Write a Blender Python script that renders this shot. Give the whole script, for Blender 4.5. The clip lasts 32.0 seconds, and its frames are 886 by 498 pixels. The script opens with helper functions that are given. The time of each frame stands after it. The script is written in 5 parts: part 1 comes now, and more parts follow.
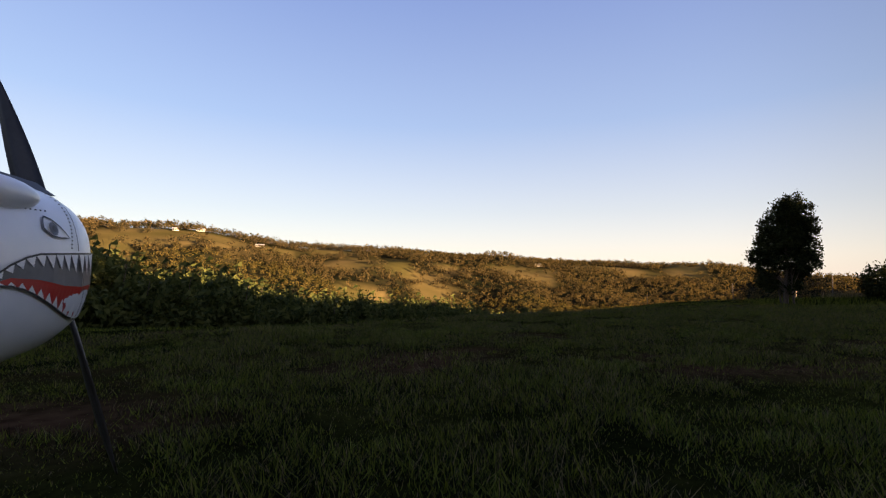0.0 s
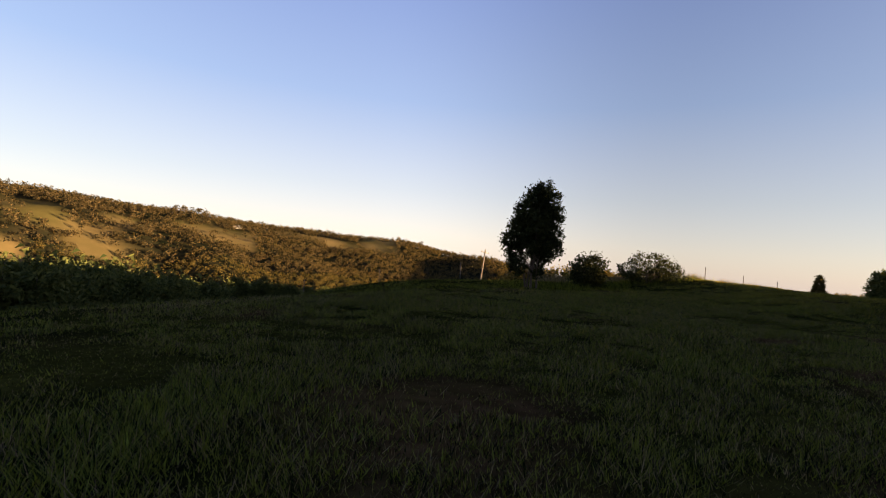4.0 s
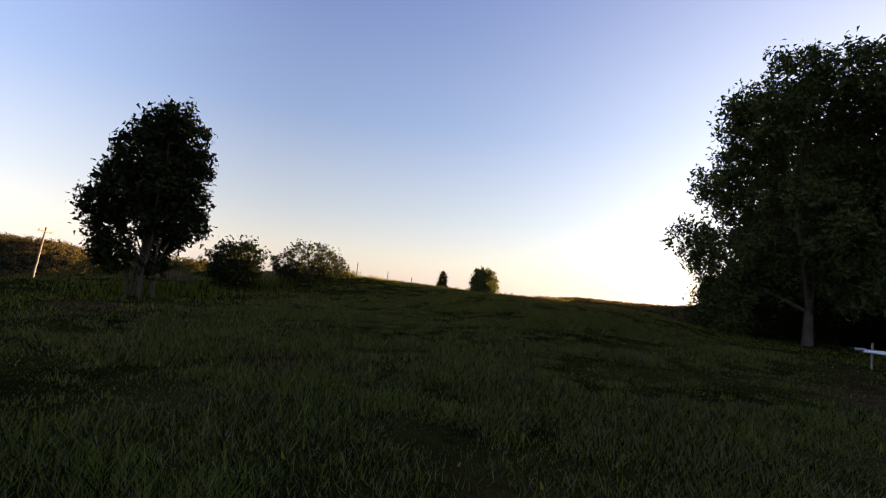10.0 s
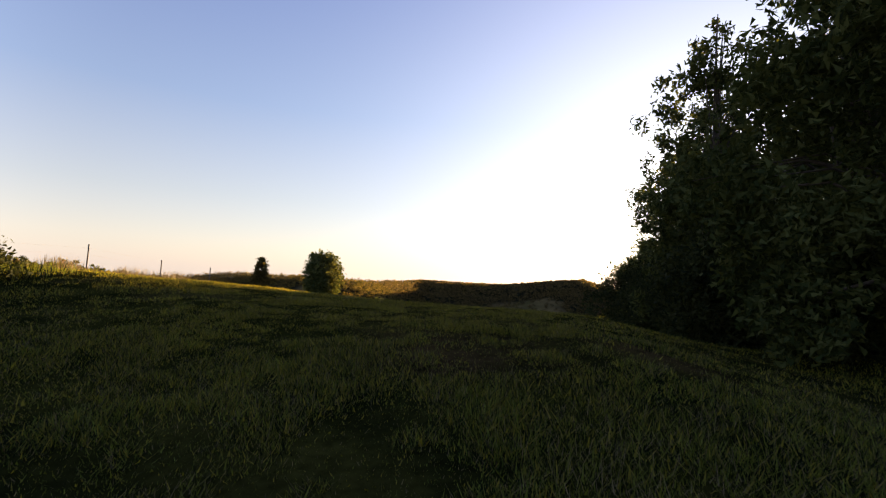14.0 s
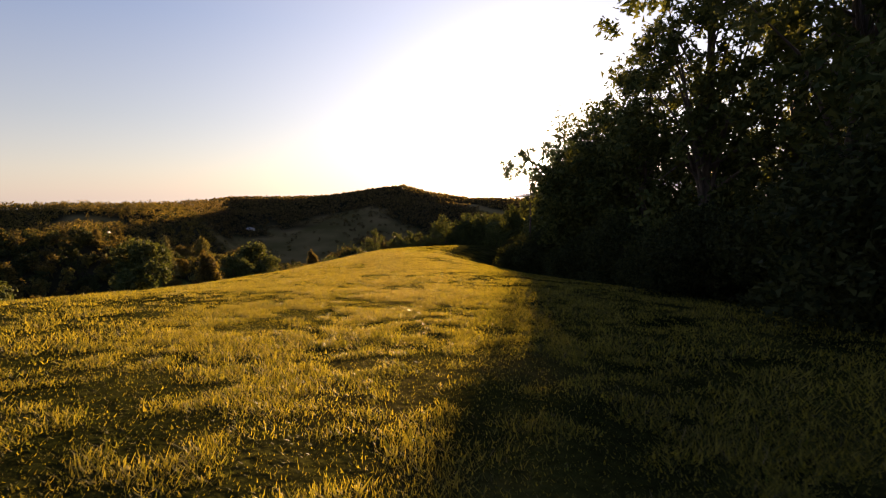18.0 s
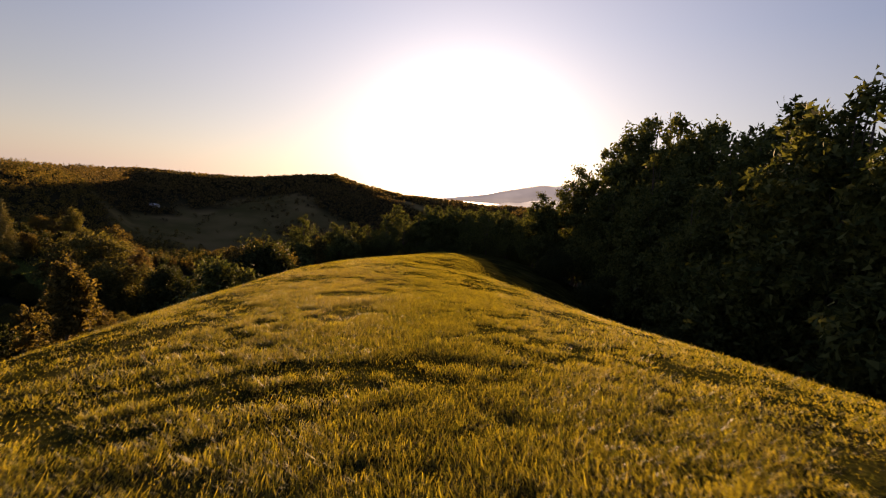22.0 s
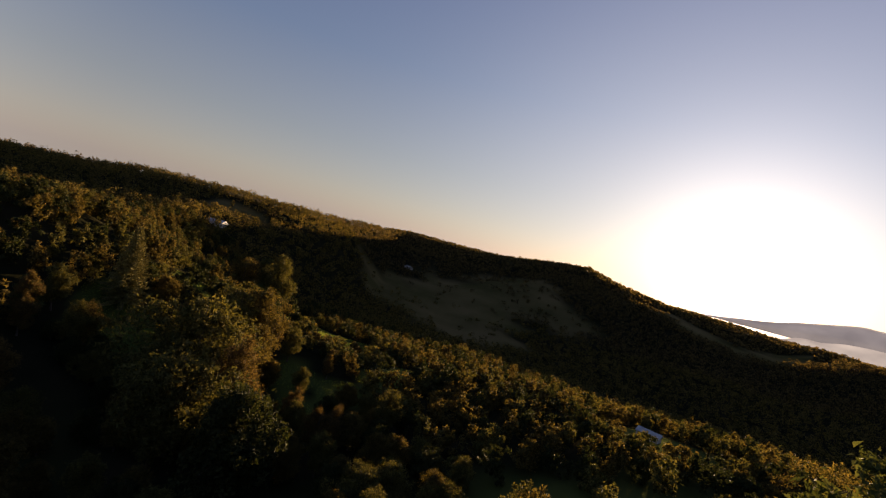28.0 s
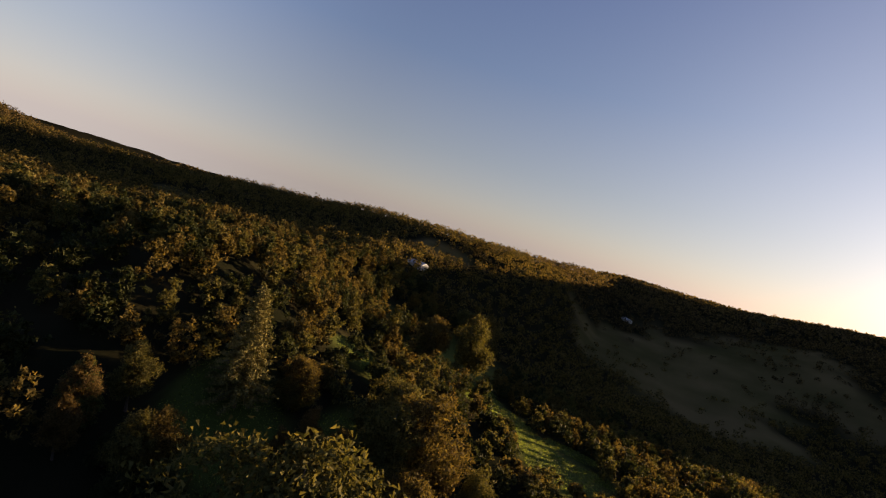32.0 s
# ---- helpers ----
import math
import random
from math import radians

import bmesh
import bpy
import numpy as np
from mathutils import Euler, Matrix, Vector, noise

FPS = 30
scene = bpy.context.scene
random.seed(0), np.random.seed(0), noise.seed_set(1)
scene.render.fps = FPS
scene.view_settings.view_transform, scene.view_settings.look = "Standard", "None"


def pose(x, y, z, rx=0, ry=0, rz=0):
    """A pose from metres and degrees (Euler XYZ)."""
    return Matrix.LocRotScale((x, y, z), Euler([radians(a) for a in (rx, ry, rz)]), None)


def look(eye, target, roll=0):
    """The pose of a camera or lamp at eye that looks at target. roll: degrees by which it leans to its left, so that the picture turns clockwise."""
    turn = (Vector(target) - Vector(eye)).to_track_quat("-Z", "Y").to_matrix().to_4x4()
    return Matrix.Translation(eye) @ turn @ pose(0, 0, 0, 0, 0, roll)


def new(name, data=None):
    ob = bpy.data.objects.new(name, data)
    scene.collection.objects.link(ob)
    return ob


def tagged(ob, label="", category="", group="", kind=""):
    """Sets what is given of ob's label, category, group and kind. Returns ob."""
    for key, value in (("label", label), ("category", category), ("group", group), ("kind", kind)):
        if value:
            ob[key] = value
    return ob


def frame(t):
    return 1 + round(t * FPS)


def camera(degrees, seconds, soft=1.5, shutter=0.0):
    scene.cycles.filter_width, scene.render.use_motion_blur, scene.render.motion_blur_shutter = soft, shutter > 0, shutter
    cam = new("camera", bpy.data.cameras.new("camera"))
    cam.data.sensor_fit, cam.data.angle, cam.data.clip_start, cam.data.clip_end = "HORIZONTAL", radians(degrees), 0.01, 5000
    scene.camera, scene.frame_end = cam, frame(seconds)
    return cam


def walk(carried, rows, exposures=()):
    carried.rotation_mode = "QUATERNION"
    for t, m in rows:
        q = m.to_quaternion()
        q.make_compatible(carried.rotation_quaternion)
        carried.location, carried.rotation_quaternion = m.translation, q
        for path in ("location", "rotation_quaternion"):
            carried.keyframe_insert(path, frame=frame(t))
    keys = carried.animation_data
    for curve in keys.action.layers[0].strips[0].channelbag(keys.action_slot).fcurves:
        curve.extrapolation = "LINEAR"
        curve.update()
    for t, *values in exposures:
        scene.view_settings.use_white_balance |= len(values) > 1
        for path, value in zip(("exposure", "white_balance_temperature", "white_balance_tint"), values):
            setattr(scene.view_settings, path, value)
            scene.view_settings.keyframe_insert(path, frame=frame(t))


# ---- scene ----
cam = camera(85.0, 32.0, soft=1.15, shutter=0.05)
PATH = [
    (0, (0.26, -1.38, 0.77), (0.322, 0.617, 0.906), 0.3),
    (0.5, (0.06, -0.37, 0.76), (0.242, 1.618, 0.883), 1.0),
    (1, (-0.27, 0.79, 0.78), (0.091, 2.754, 0.890), 0.7),
    (1.5, (-0.46, 1.92, 0.84), (0.068, 3.844, 0.925), 1.2),
    (2, (-0.52, 2.99, 0.88), (0.182, 4.863, 0.954), 1.7),
    (2.5, (-0.49, 3.95, 0.90), (0.355, 5.763, 0.959), 2.6),
    (3, (-0.40, 4.72, 0.88), (0.574, 6.461, 0.942), 2.9),
    (3.5, (-0.32, 5.34, 0.85), (0.764, 7.021, 0.909), 3.7),
    (4, (-0.17, 5.96, 0.80), (1.011, 7.571, 0.850), 4.3),
    (4.5, (0.43, 6.70, 0.78), (1.695, 8.249, 0.835), 4.4),
    (6.5, (3.32, 10.11, 0.77), (4.841, 11.415, 0.827), 4.6),
    (7, (4.02, 10.80, 0.79), (5.581, 12.038, 0.845), 5.1),
    (7.5, (4.70, 11.31, 0.82), (6.311, 12.491, 0.885), 6.2),
    (8, (5.34, 11.83, 0.86), (7.024, 12.914, 0.922), 6.2),
    (8.5, (5.85, 12.25, 0.88), (7.605, 13.201, 0.956), 6.2),
    (9, (6.15, 12.54, 0.87), (7.995, 13.304, 0.969), 6.3),
    (9.5, (6.52, 13.00, 0.84), (8.437, 13.559, 0.959), 5.8),
    (10, (7.34, 13.91, 0.82), (9.308, 14.244, 0.966), 5.1),
    (10.5, (8.60, 14.70, 0.82), (10.591, 14.803, 0.979), 4.7),
    (11, (10.13, 14.81, 0.83), (12.118, 14.811, 1.011), 4.4),
    (11.5, (11.84, 14.66, 0.86), (13.829, 14.576, 1.046), 4.1),
    (12, (13.67, 14.55, 0.90), (15.658, 14.400, 1.081), 4.9),
    (12.5, (15.44, 14.46, 0.94), (17.430, 14.304, 1.122), 1.6),
    (13, (17.09, 14.41, 0.98), (19.070, 14.225, 1.147), 2.9),
    (13.5, (18.72, 14.35, 1.04), (20.706, 14.131, 1.172), 3.5),
    (15.5, (28.94, 14.83, 2.06), (30.809, 14.123, 2.171), 0.3),
    (16, (32.37, 14.00, 2.11), (34.192, 13.186, 2.128), 1.3),
    (16.5, (35.24, 13.21, 2.15), (37.049, 12.350, 2.090), 2.0),
    (17, (38.42, 12.22, 2.11), (40.230, 11.370, 2.027), 0.6),
    (17.5, (42.19, 11.54, 1.85), (43.959, 10.600, 1.743), -0.6),
    (18, (46.14, 10.61, 1.42), (47.868, 9.628, 1.185), -1.0),
    (18.5, (50.73, 9.57, 1.05), (52.436, 8.606, 0.656), -2.7),
    (19, (55.80, 7.96, 0.58), (57.445, 6.920, 0.109), -0.9),
    (19.5, (61.25, 5.83, -0.02), (62.845, 4.743, -0.526), 0.5),
    (20, (67.22, 3.74, -0.70), (68.798, 2.665, -1.290), 1.1),
    (20.5, (73.77, 1.86, -1.42), (75.351, 0.740, -1.926), 1.4),
    (21, (80.76, -0.32, -2.10), (82.347, -1.494, -2.396), 3.8),
    (21.5, (87.94, -3.49, -2.76), (89.507, -4.720, -2.949), 7.2),
    (22, (95.41, -7.46, -3.37), (96.970, -8.696, -3.600), 4.7),
    (22.5, (103.37, -11.80, -3.90), (104.952, -12.994, -4.161), 5.0),
    (23, (112.06, -16.17, -4.28), (113.682, -17.314, -4.544), 7.1),
    (23.5, (120.34, -20.69, -4.50), (121.994, -21.788, -4.732), 11.7),
    (24, (128.20, -25.19, -4.55), (129.904, -26.232, -4.732), 12.7),
    (24.5, (135.74, -30.06, -4.44), (137.487, -31.032, -4.568), 14.8),
    (25, (143.62, -34.77, -4.15), (145.400, -35.670, -4.221), 17.5),
    (25.5, (151.79, -39.26, -3.75), (153.616, -40.081, -3.828), 17.1),
    (27.5, (191.18, -52.52, -1.88), (193.125, -52.967, -1.920), 14.2),
    (28, (201.59, -53.81, -1.13), (203.570, -54.110, -1.168), 14.5),
    (28.5, (211.84, -54.44, -0.49), (213.829, -54.599, -0.536), 14.2),
    (29, (221.76, -54.34, -0.00), (223.754, -54.387, -0.060), 14.7),
    (29.5, (231.29, -53.58, 0.36), (233.285, -53.538, 0.291), 15.9),
    (30, (240.52, -52.32, 0.70), (242.516, -52.193, 0.613), 16.1),
    (30.5, (249.43, -50.64, 1.02), (251.411, -50.423, 0.925), 16.7),
    (31, (258.12, -48.70, 1.39), (260.094, -48.374, 1.282), 16.9),
    (31.5, (266.42, -46.50, 1.74), (268.372, -46.059, 1.633), 16.7),
    (32, (274.54, -44.00, 2.14), (276.462, -43.455, 2.031), 16.1),
]
EXPOSURES = [(0, 3.22, 7450, 14), (4, 3.28, 7350, 14), (9, 3.42, 7150, 14), (13.5, 3.6, 7400, 14), (17, 3.2, 7200, 16), (19, 3.05, 7800, 20), (20.3, 2.86, 7950, 22), (22, 2.72, 7800, 21), (24, 2.65, 7400, 18), (26, 2.5, 7250, 16), (28, 2.34, 7150, 15), (30, 2.36, 7000, 15), (32, 2.5, 6850, 15)]
walk(cam, [(t, look(eye, target, roll)) for t, eye, target, roll in PATH], EXPOSURES)

# ---- light ----
SUN_AZ, SUN_EL = radians(130.6), radians(3.0)
SUN = Vector((math.sin(SUN_AZ) * math.cos(SUN_EL), math.cos(SUN_AZ) * math.cos(SUN_EL), math.sin(SUN_EL)))
world = bpy.data.worlds.new("sky")
scene.world = world
world.use_nodes = True
wt = world.node_tree
wt.nodes.clear()
w_out, w_bg = wt.nodes.new("ShaderNodeOutputWorld"), wt.nodes.new("ShaderNodeBackground")
w_sky = wt.nodes.new("ShaderNodeTexSky")
w_sky.sky_type, w_sky.sun_disc = "NISHITA", False
w_sky.sun_elevation, w_sky.sun_rotation = SUN_EL, SUN_AZ
w_sky.altitude, w_sky.air_density, w_sky.dust_density, w_sky.ozone_density = 200, 1.0, 0.6, 2.0
w_bg.inputs["Strength"].default_value = 1.0
w_co, w_dot = wt.nodes.new("ShaderNodeTexCoord"), wt.nodes.new("ShaderNodeVectorMath")
# pale haze low in the sky, lavender blue above
w_sep, w_ramp, w_mix = wt.nodes.new("ShaderNodeSeparateXYZ"), wt.nodes.new("ShaderNodeValToRGB"), wt.nodes.new("ShaderNodeVectorMath")
wt.links.new(w_co.outputs["Generated"], w_sep.inputs[0])
wt.links.new(w_sep.outputs["Z"], w_ramp.inputs["Fac"])
HAZE = [(0.0, (0.0840, 0.0795, 0.0815)), (0.05, (0.0805, 0.0770, 0.0800)), (0.14, (0.0595, 0.0635, 0.0735)), (0.31, (0.0325, 0.0440, 0.0720)), (0.52, (0.0205, 0.0294, 0.0625)), (1.0, (0.0156, 0.0211, 0.0500))]
while len(w_ramp.color_ramp.elements) < len(HAZE):
    w_ramp.color_ramp.elements.new(0.5)
for e, (at, c) in zip(w_ramp.color_ramp.elements, HAZE):
    e.position, e.color = at, (*c, 1)
w_mix.operation, w_mix.inputs[1].default_value = "MULTIPLY_ADD", (0.0115, 0.0140, 0.0180)
wt.links.new(w_sky.outputs["Color"], w_mix.inputs[0])
wt.links.new(w_ramp.outputs["Color"], w_mix.inputs[2])
w_dot.operation, w_dot.inputs[1].default_value = "DOT_PRODUCT", SUN
wt.links.new(w_co.outputs["Generated"], w_dot.inputs[0])
# the clear sky is deeper on the sunward side, away from the glow
w_ph, w_dim = wt.nodes.new("ShaderNodeMapRange"), wt.nodes.new("ShaderNodeVectorMath")
w_ph.interpolation_type, w_dim.operation = "SMOOTHSTEP", "SCALE"
for key, value in (("From Min", -0.2), ("From Max", 0.4), ("To Min", 1.06), ("To Max", 0.70)):
    w_ph.inputs[key].default_value = value
wt.links.new(w_dot.outputs["Value"], w_ph.inputs["Value"])
wt.links.new(w_mix.outputs["Vector"], w_dim.inputs[0])
wt.links.new(w_ph.outputs["Result"], w_dim.inputs["Scale"])
# the bright aureole of the hazy morning air round the low sun
last = w_dim.outputs["Vector"]
for sharp, gain, white in ((9000, 25.0, 0.0), (450, 0.9, 0.1), (60, 0.13, 0.5), (9, 0.058, 1.1), (4, 0.022, 1.3)):
    w_pow, w_mul = wt.nodes.new("ShaderNodeMath"), wt.nodes.new("ShaderNodeVectorMath")
    w_max = wt.nodes.new("ShaderNodeMath")
    w_max.operation, w_max.inputs[1].default_value = "MAXIMUM", 0.0
    w_pow.operation, w_pow.inputs[1].default_value = "POWER", sharp
    wt.links.new(w_dot.outputs["Value"], w_max.inputs[0])
    wt.links.new(w_max.outputs["Value"], w_pow.inputs[0])
    w_mul.operation, w_mul.inputs[1].default_value = "MULTIPLY_ADD", (gain, gain * (0.89 + 0.09 * white), gain * (0.75 + 0.24 * white))
    wt.links.new(w_pow.outputs["Value"], w_mul.inputs[0])
    wt.links.new(last, w_mul.inputs[2])
    last = w_mul.outputs["Vector"]
wt.links.new(last, w_bg.inputs["Color"])
wt.links.new(w_bg.outputs["Background"], w_out.inputs["Surface"])
sun_lamp = new("sun", bpy.data.lights.new("sun", "SUN"))
sun_lamp.data.energy, sun_lamp.data.angle, sun_lamp.data.color = 3.8, radians(0.6), (1.0, 0.69, 0.40)
sun_lamp.matrix_world = look((0, 0, 60), Vector((0, 0, 60)) - SUN)


# ---- materials ----
def material(name, low, high, scale=4.0, rough=0.8, bump=0.0, bump_scale=30.0, island=0.0, glow=0.0, metal=0.0, coat=0.0, fine=0.35, thin=1.0, gloss=0.03):
    """Two colours mixed by noise at two scales; island: how far each loose piece varies; glow: the share of light let through thin leaves."""
    m = bpy.data.materials.new(name)
    m.use_nodes = True
    t = m.node_tree
    b = t.nodes["Principled BSDF"]
    b.inputs["Roughness"].default_value, b.inputs["Metallic"].default_value = rough, metal
    b.inputs["Specular IOR Level"].default_value = gloss if glow else 0.45
    b.inputs["Coat Weight"].default_value = coat
    pos = t.nodes.new("ShaderNodeNewGeometry")
    n1, n2 = t.nodes.new("ShaderNodeTexNoise"), t.nodes.new("ShaderNodeTexNoise")
    n1.inputs["Scale"].default_value, n2.inputs["Scale"].default_value = scale, scale * 11
    n1.inputs["Detail"].default_value, n2.inputs["Detail"].default_value = 4, 3
    mixn = t.nodes.new("ShaderNodeMix")
    mixn.inputs["Factor"].default_value = fine
    for n in (n1, n2):
        t.links.new(pos.outputs["Position"], n.inputs["Vector"])
    t.links.new(n1.outputs["Fac"], mixn.inputs["A"])
    t.links.new(n2.outputs["Fac"], mixn.inputs["B"])
    fac = mixn.outputs["Result"]
    if island:
        add = t.nodes.new("ShaderNodeMath")
        add.operation = "MULTIPLY_ADD"
        add.inputs[1].default_value = island
        t.links.new(pos.outputs["Random Per Island"], add.inputs[0])
        t.links.new(fac, add.inputs[2])
        sub = t.nodes.new("ShaderNodeMath")
        sub.operation = "SUBTRACT"
        sub.inputs[1].default_value = island / 2
        t.links.new(add.outputs[0], sub.inputs[0])
        fac = sub.outputs[0]
    ramp = t.nodes.new("ShaderNodeValToRGB")
    ramp.color_ramp.elements[0].position, ramp.color_ramp.elements[1].position = 0.3, 0.7
    ramp.color_ramp.elements[0].color, ramp.color_ramp.elements[1].color = (*low, 1), (*high, 1)
    t.links.new(fac, ramp.inputs["Fac"])
    t.links.new(ramp.outputs["Color"], b.inputs["Base Color"])
    if bump:
        nb, bp = t.nodes.new("ShaderNodeTexNoise"), t.nodes.new("ShaderNodeBump")
        nb.inputs["Scale"].default_value, nb.inputs["Detail"].default_value = bump_scale, 4
        bp.inputs["Strength"].default_value = bump
        t.links.new(pos.outputs["Position"], nb.inputs["Vector"])
        t.links.new(nb.outputs["Fac"], bp.inputs["Height"])
        t.links.new(bp.outputs["Normal"], b.inputs["Normal"])
    if glow:
        tr, mx = t.nodes.new("ShaderNodeBsdfTranslucent"), t.nodes.new("ShaderNodeMixShader")
        mx.inputs["Fac"].default_value = glow
        warm = t.nodes.new("ShaderNodeVectorMath")
        warm.operation, warm.inputs[1].default_value = "MULTIPLY", (thin * 1.08, thin, thin * 0.5)
        t.links.new(ramp.outputs["Color"], warm.inputs[0])
        t.links.new(warm.outputs["Vector"], tr.inputs["Color"])
        t.links.new(b.outputs["BSDF"], mx.inputs[1])
        t.links.new(tr.outputs["BSDF"], mx.inputs[2])
        t.links.new(mx.outputs["Shader"], t.nodes["Material Output"].inputs["Surface"])
    return m


# Near-black blades hold the shade deep between blades in their colour.
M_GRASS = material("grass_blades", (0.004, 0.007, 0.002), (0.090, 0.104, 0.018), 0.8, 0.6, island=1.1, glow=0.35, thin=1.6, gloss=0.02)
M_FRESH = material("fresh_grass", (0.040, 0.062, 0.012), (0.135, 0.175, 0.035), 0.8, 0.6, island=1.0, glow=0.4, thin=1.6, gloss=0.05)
# Strip turf coloured brighter and more golden, with the low sun's warmth in it.
M_TURF = material("sun_tinted_turf", (0.042, 0.045, 0.009), (0.158, 0.134, 0.021), 0.8, 0.6, island=0.7, glow=0.5, thin=1.6, gloss=0.10)
M_DRY = material("dry_grass", (0.05, 0.036, 0.016), (0.19, 0.145, 0.07), 0.5, 0.6, island=0.8, glow=0.3, gloss=0.2)
M_LEAF = material("gum_leaves", (0.026, 0.036, 0.012), (0.085, 0.092, 0.030), 0.4, 0.8, island=0.5, glow=0.25, thin=1.3)
M_LEAF_OLIVE = material("olive_leaves", (0.030, 0.026, 0.009), (0.116, 0.088, 0.028), 0.4, 0.8, island=0.5, glow=0.35, thin=1.4)
# Translucency raised so backlit far hills lighten, standing in for missing haze.
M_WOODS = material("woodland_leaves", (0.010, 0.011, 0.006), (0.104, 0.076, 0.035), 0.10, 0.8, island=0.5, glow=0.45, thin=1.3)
M_LEAF_WARM = material("warm_green_leaves", (0.028, 0.031, 0.010), (0.104, 0.092, 0.029), 0.4, 0.8, island=0.5, glow=0.3, thin=1.4)
# Near black to hold the wood's deep shade; also serves darker valley trees.
M_LEAF_DARK = material("shade_and_rainforest_leaves", (0.011, 0.016, 0.006), (0.040, 0.044, 0.016), 0.4, 0.7, island=0.5, glow=0.25, thin=1.4)
# Leaves darkened so the shrubs and lone tree look shaded even in sun.
M_BUSH = material("shade_toned_leaves", (0.008, 0.012, 0.005), (0.034, 0.038, 0.013), 0.5, 0.7, island=0.5, glow=0.2, thin=1.3)
# Raised likewise for the valley sides, lightening them against the sun.
M_VALLEY = material("valley_leaves", (0.018, 0.020, 0.007), (0.118, 0.088, 0.030), 0.10, 0.8, island=0.5, glow=0.42, thin=1.3)
M_LEAF_BRONZE = material("bronze_gum_leaves", (0.038, 0.028, 0.011), (0.130, 0.090, 0.034), 0.4, 0.8, island=0.5, glow=0.35, thin=1.3)
M_PINE = material("pine_needles", (0.068, 0.066, 0.022), (0.17, 0.145, 0.048), 0.3, 0.85, island=0.5, glow=0.1)
M_BARK = material("grey_bark", (0.026, 0.018, 0.012), (0.090, 0.062, 0.042), 2.0, 0.9, bump=0.6, bump_scale=14)
M_POST = material("weathered_timber", (0.035, 0.03, 0.026), (0.09, 0.075, 0.06), 3.0, 0.9, bump=0.4, bump_scale=40)
M_POLE = material("pale_timber", (0.085, 0.068, 0.05), (0.16, 0.13, 0.095), 1.2, 0.85, bump=0.3, bump_scale=30)
M_STEEL = material("dull_steel", (0.18, 0.17, 0.16), (0.32, 0.31, 0.30), 5.0, 0.5, metal=0.8)
M_WHITE = material("white_paint", (0.72, 0.73, 0.75), (0.82, 0.82, 0.83), 1.5, 0.35, bump=0.02, bump_scale=6, coat=0.3)
M_BLACK = material("black_paint", (0.012, 0.012, 0.014), (0.03, 0.03, 0.034), 6.0, 0.45)
M_RED = material("red_paint", (0.42, 0.016, 0.012), (0.55, 0.03, 0.02), 6.0, 0.4)
M_TOOTH = material("white_decal", (0.74, 0.74, 0.74), (0.82, 0.82, 0.82), 6.0, 0.4)
M_GREY = material("grey_decal", (0.05, 0.055, 0.07), (0.11, 0.12, 0.14), 4.0, 0.4)
M_RUBBER = material("tyre_rubber", (0.015, 0.015, 0.015), (0.04, 0.038, 0.035), 8.0, 0.85, bump=0.2)
M_ALU = material("bare_aluminium", (0.5, 0.5, 0.52), (0.65, 0.65, 0.66), 8.0, 0.35, metal=0.9)
M_ROOF = material("pale_roof_sheet", (0.20, 0.20, 0.195), (0.34, 0.34, 0.33), 0.6, 0.5, metal=0.2)
M_WALL = material("house_wall", (0.3, 0.27, 0.22), (0.42, 0.38, 0.32), 0.5, 0.8)
M_PANE = material("dark_window_glass", (0.02, 0.025, 0.03), (0.04, 0.045, 0.05), 1.0, 0.1)


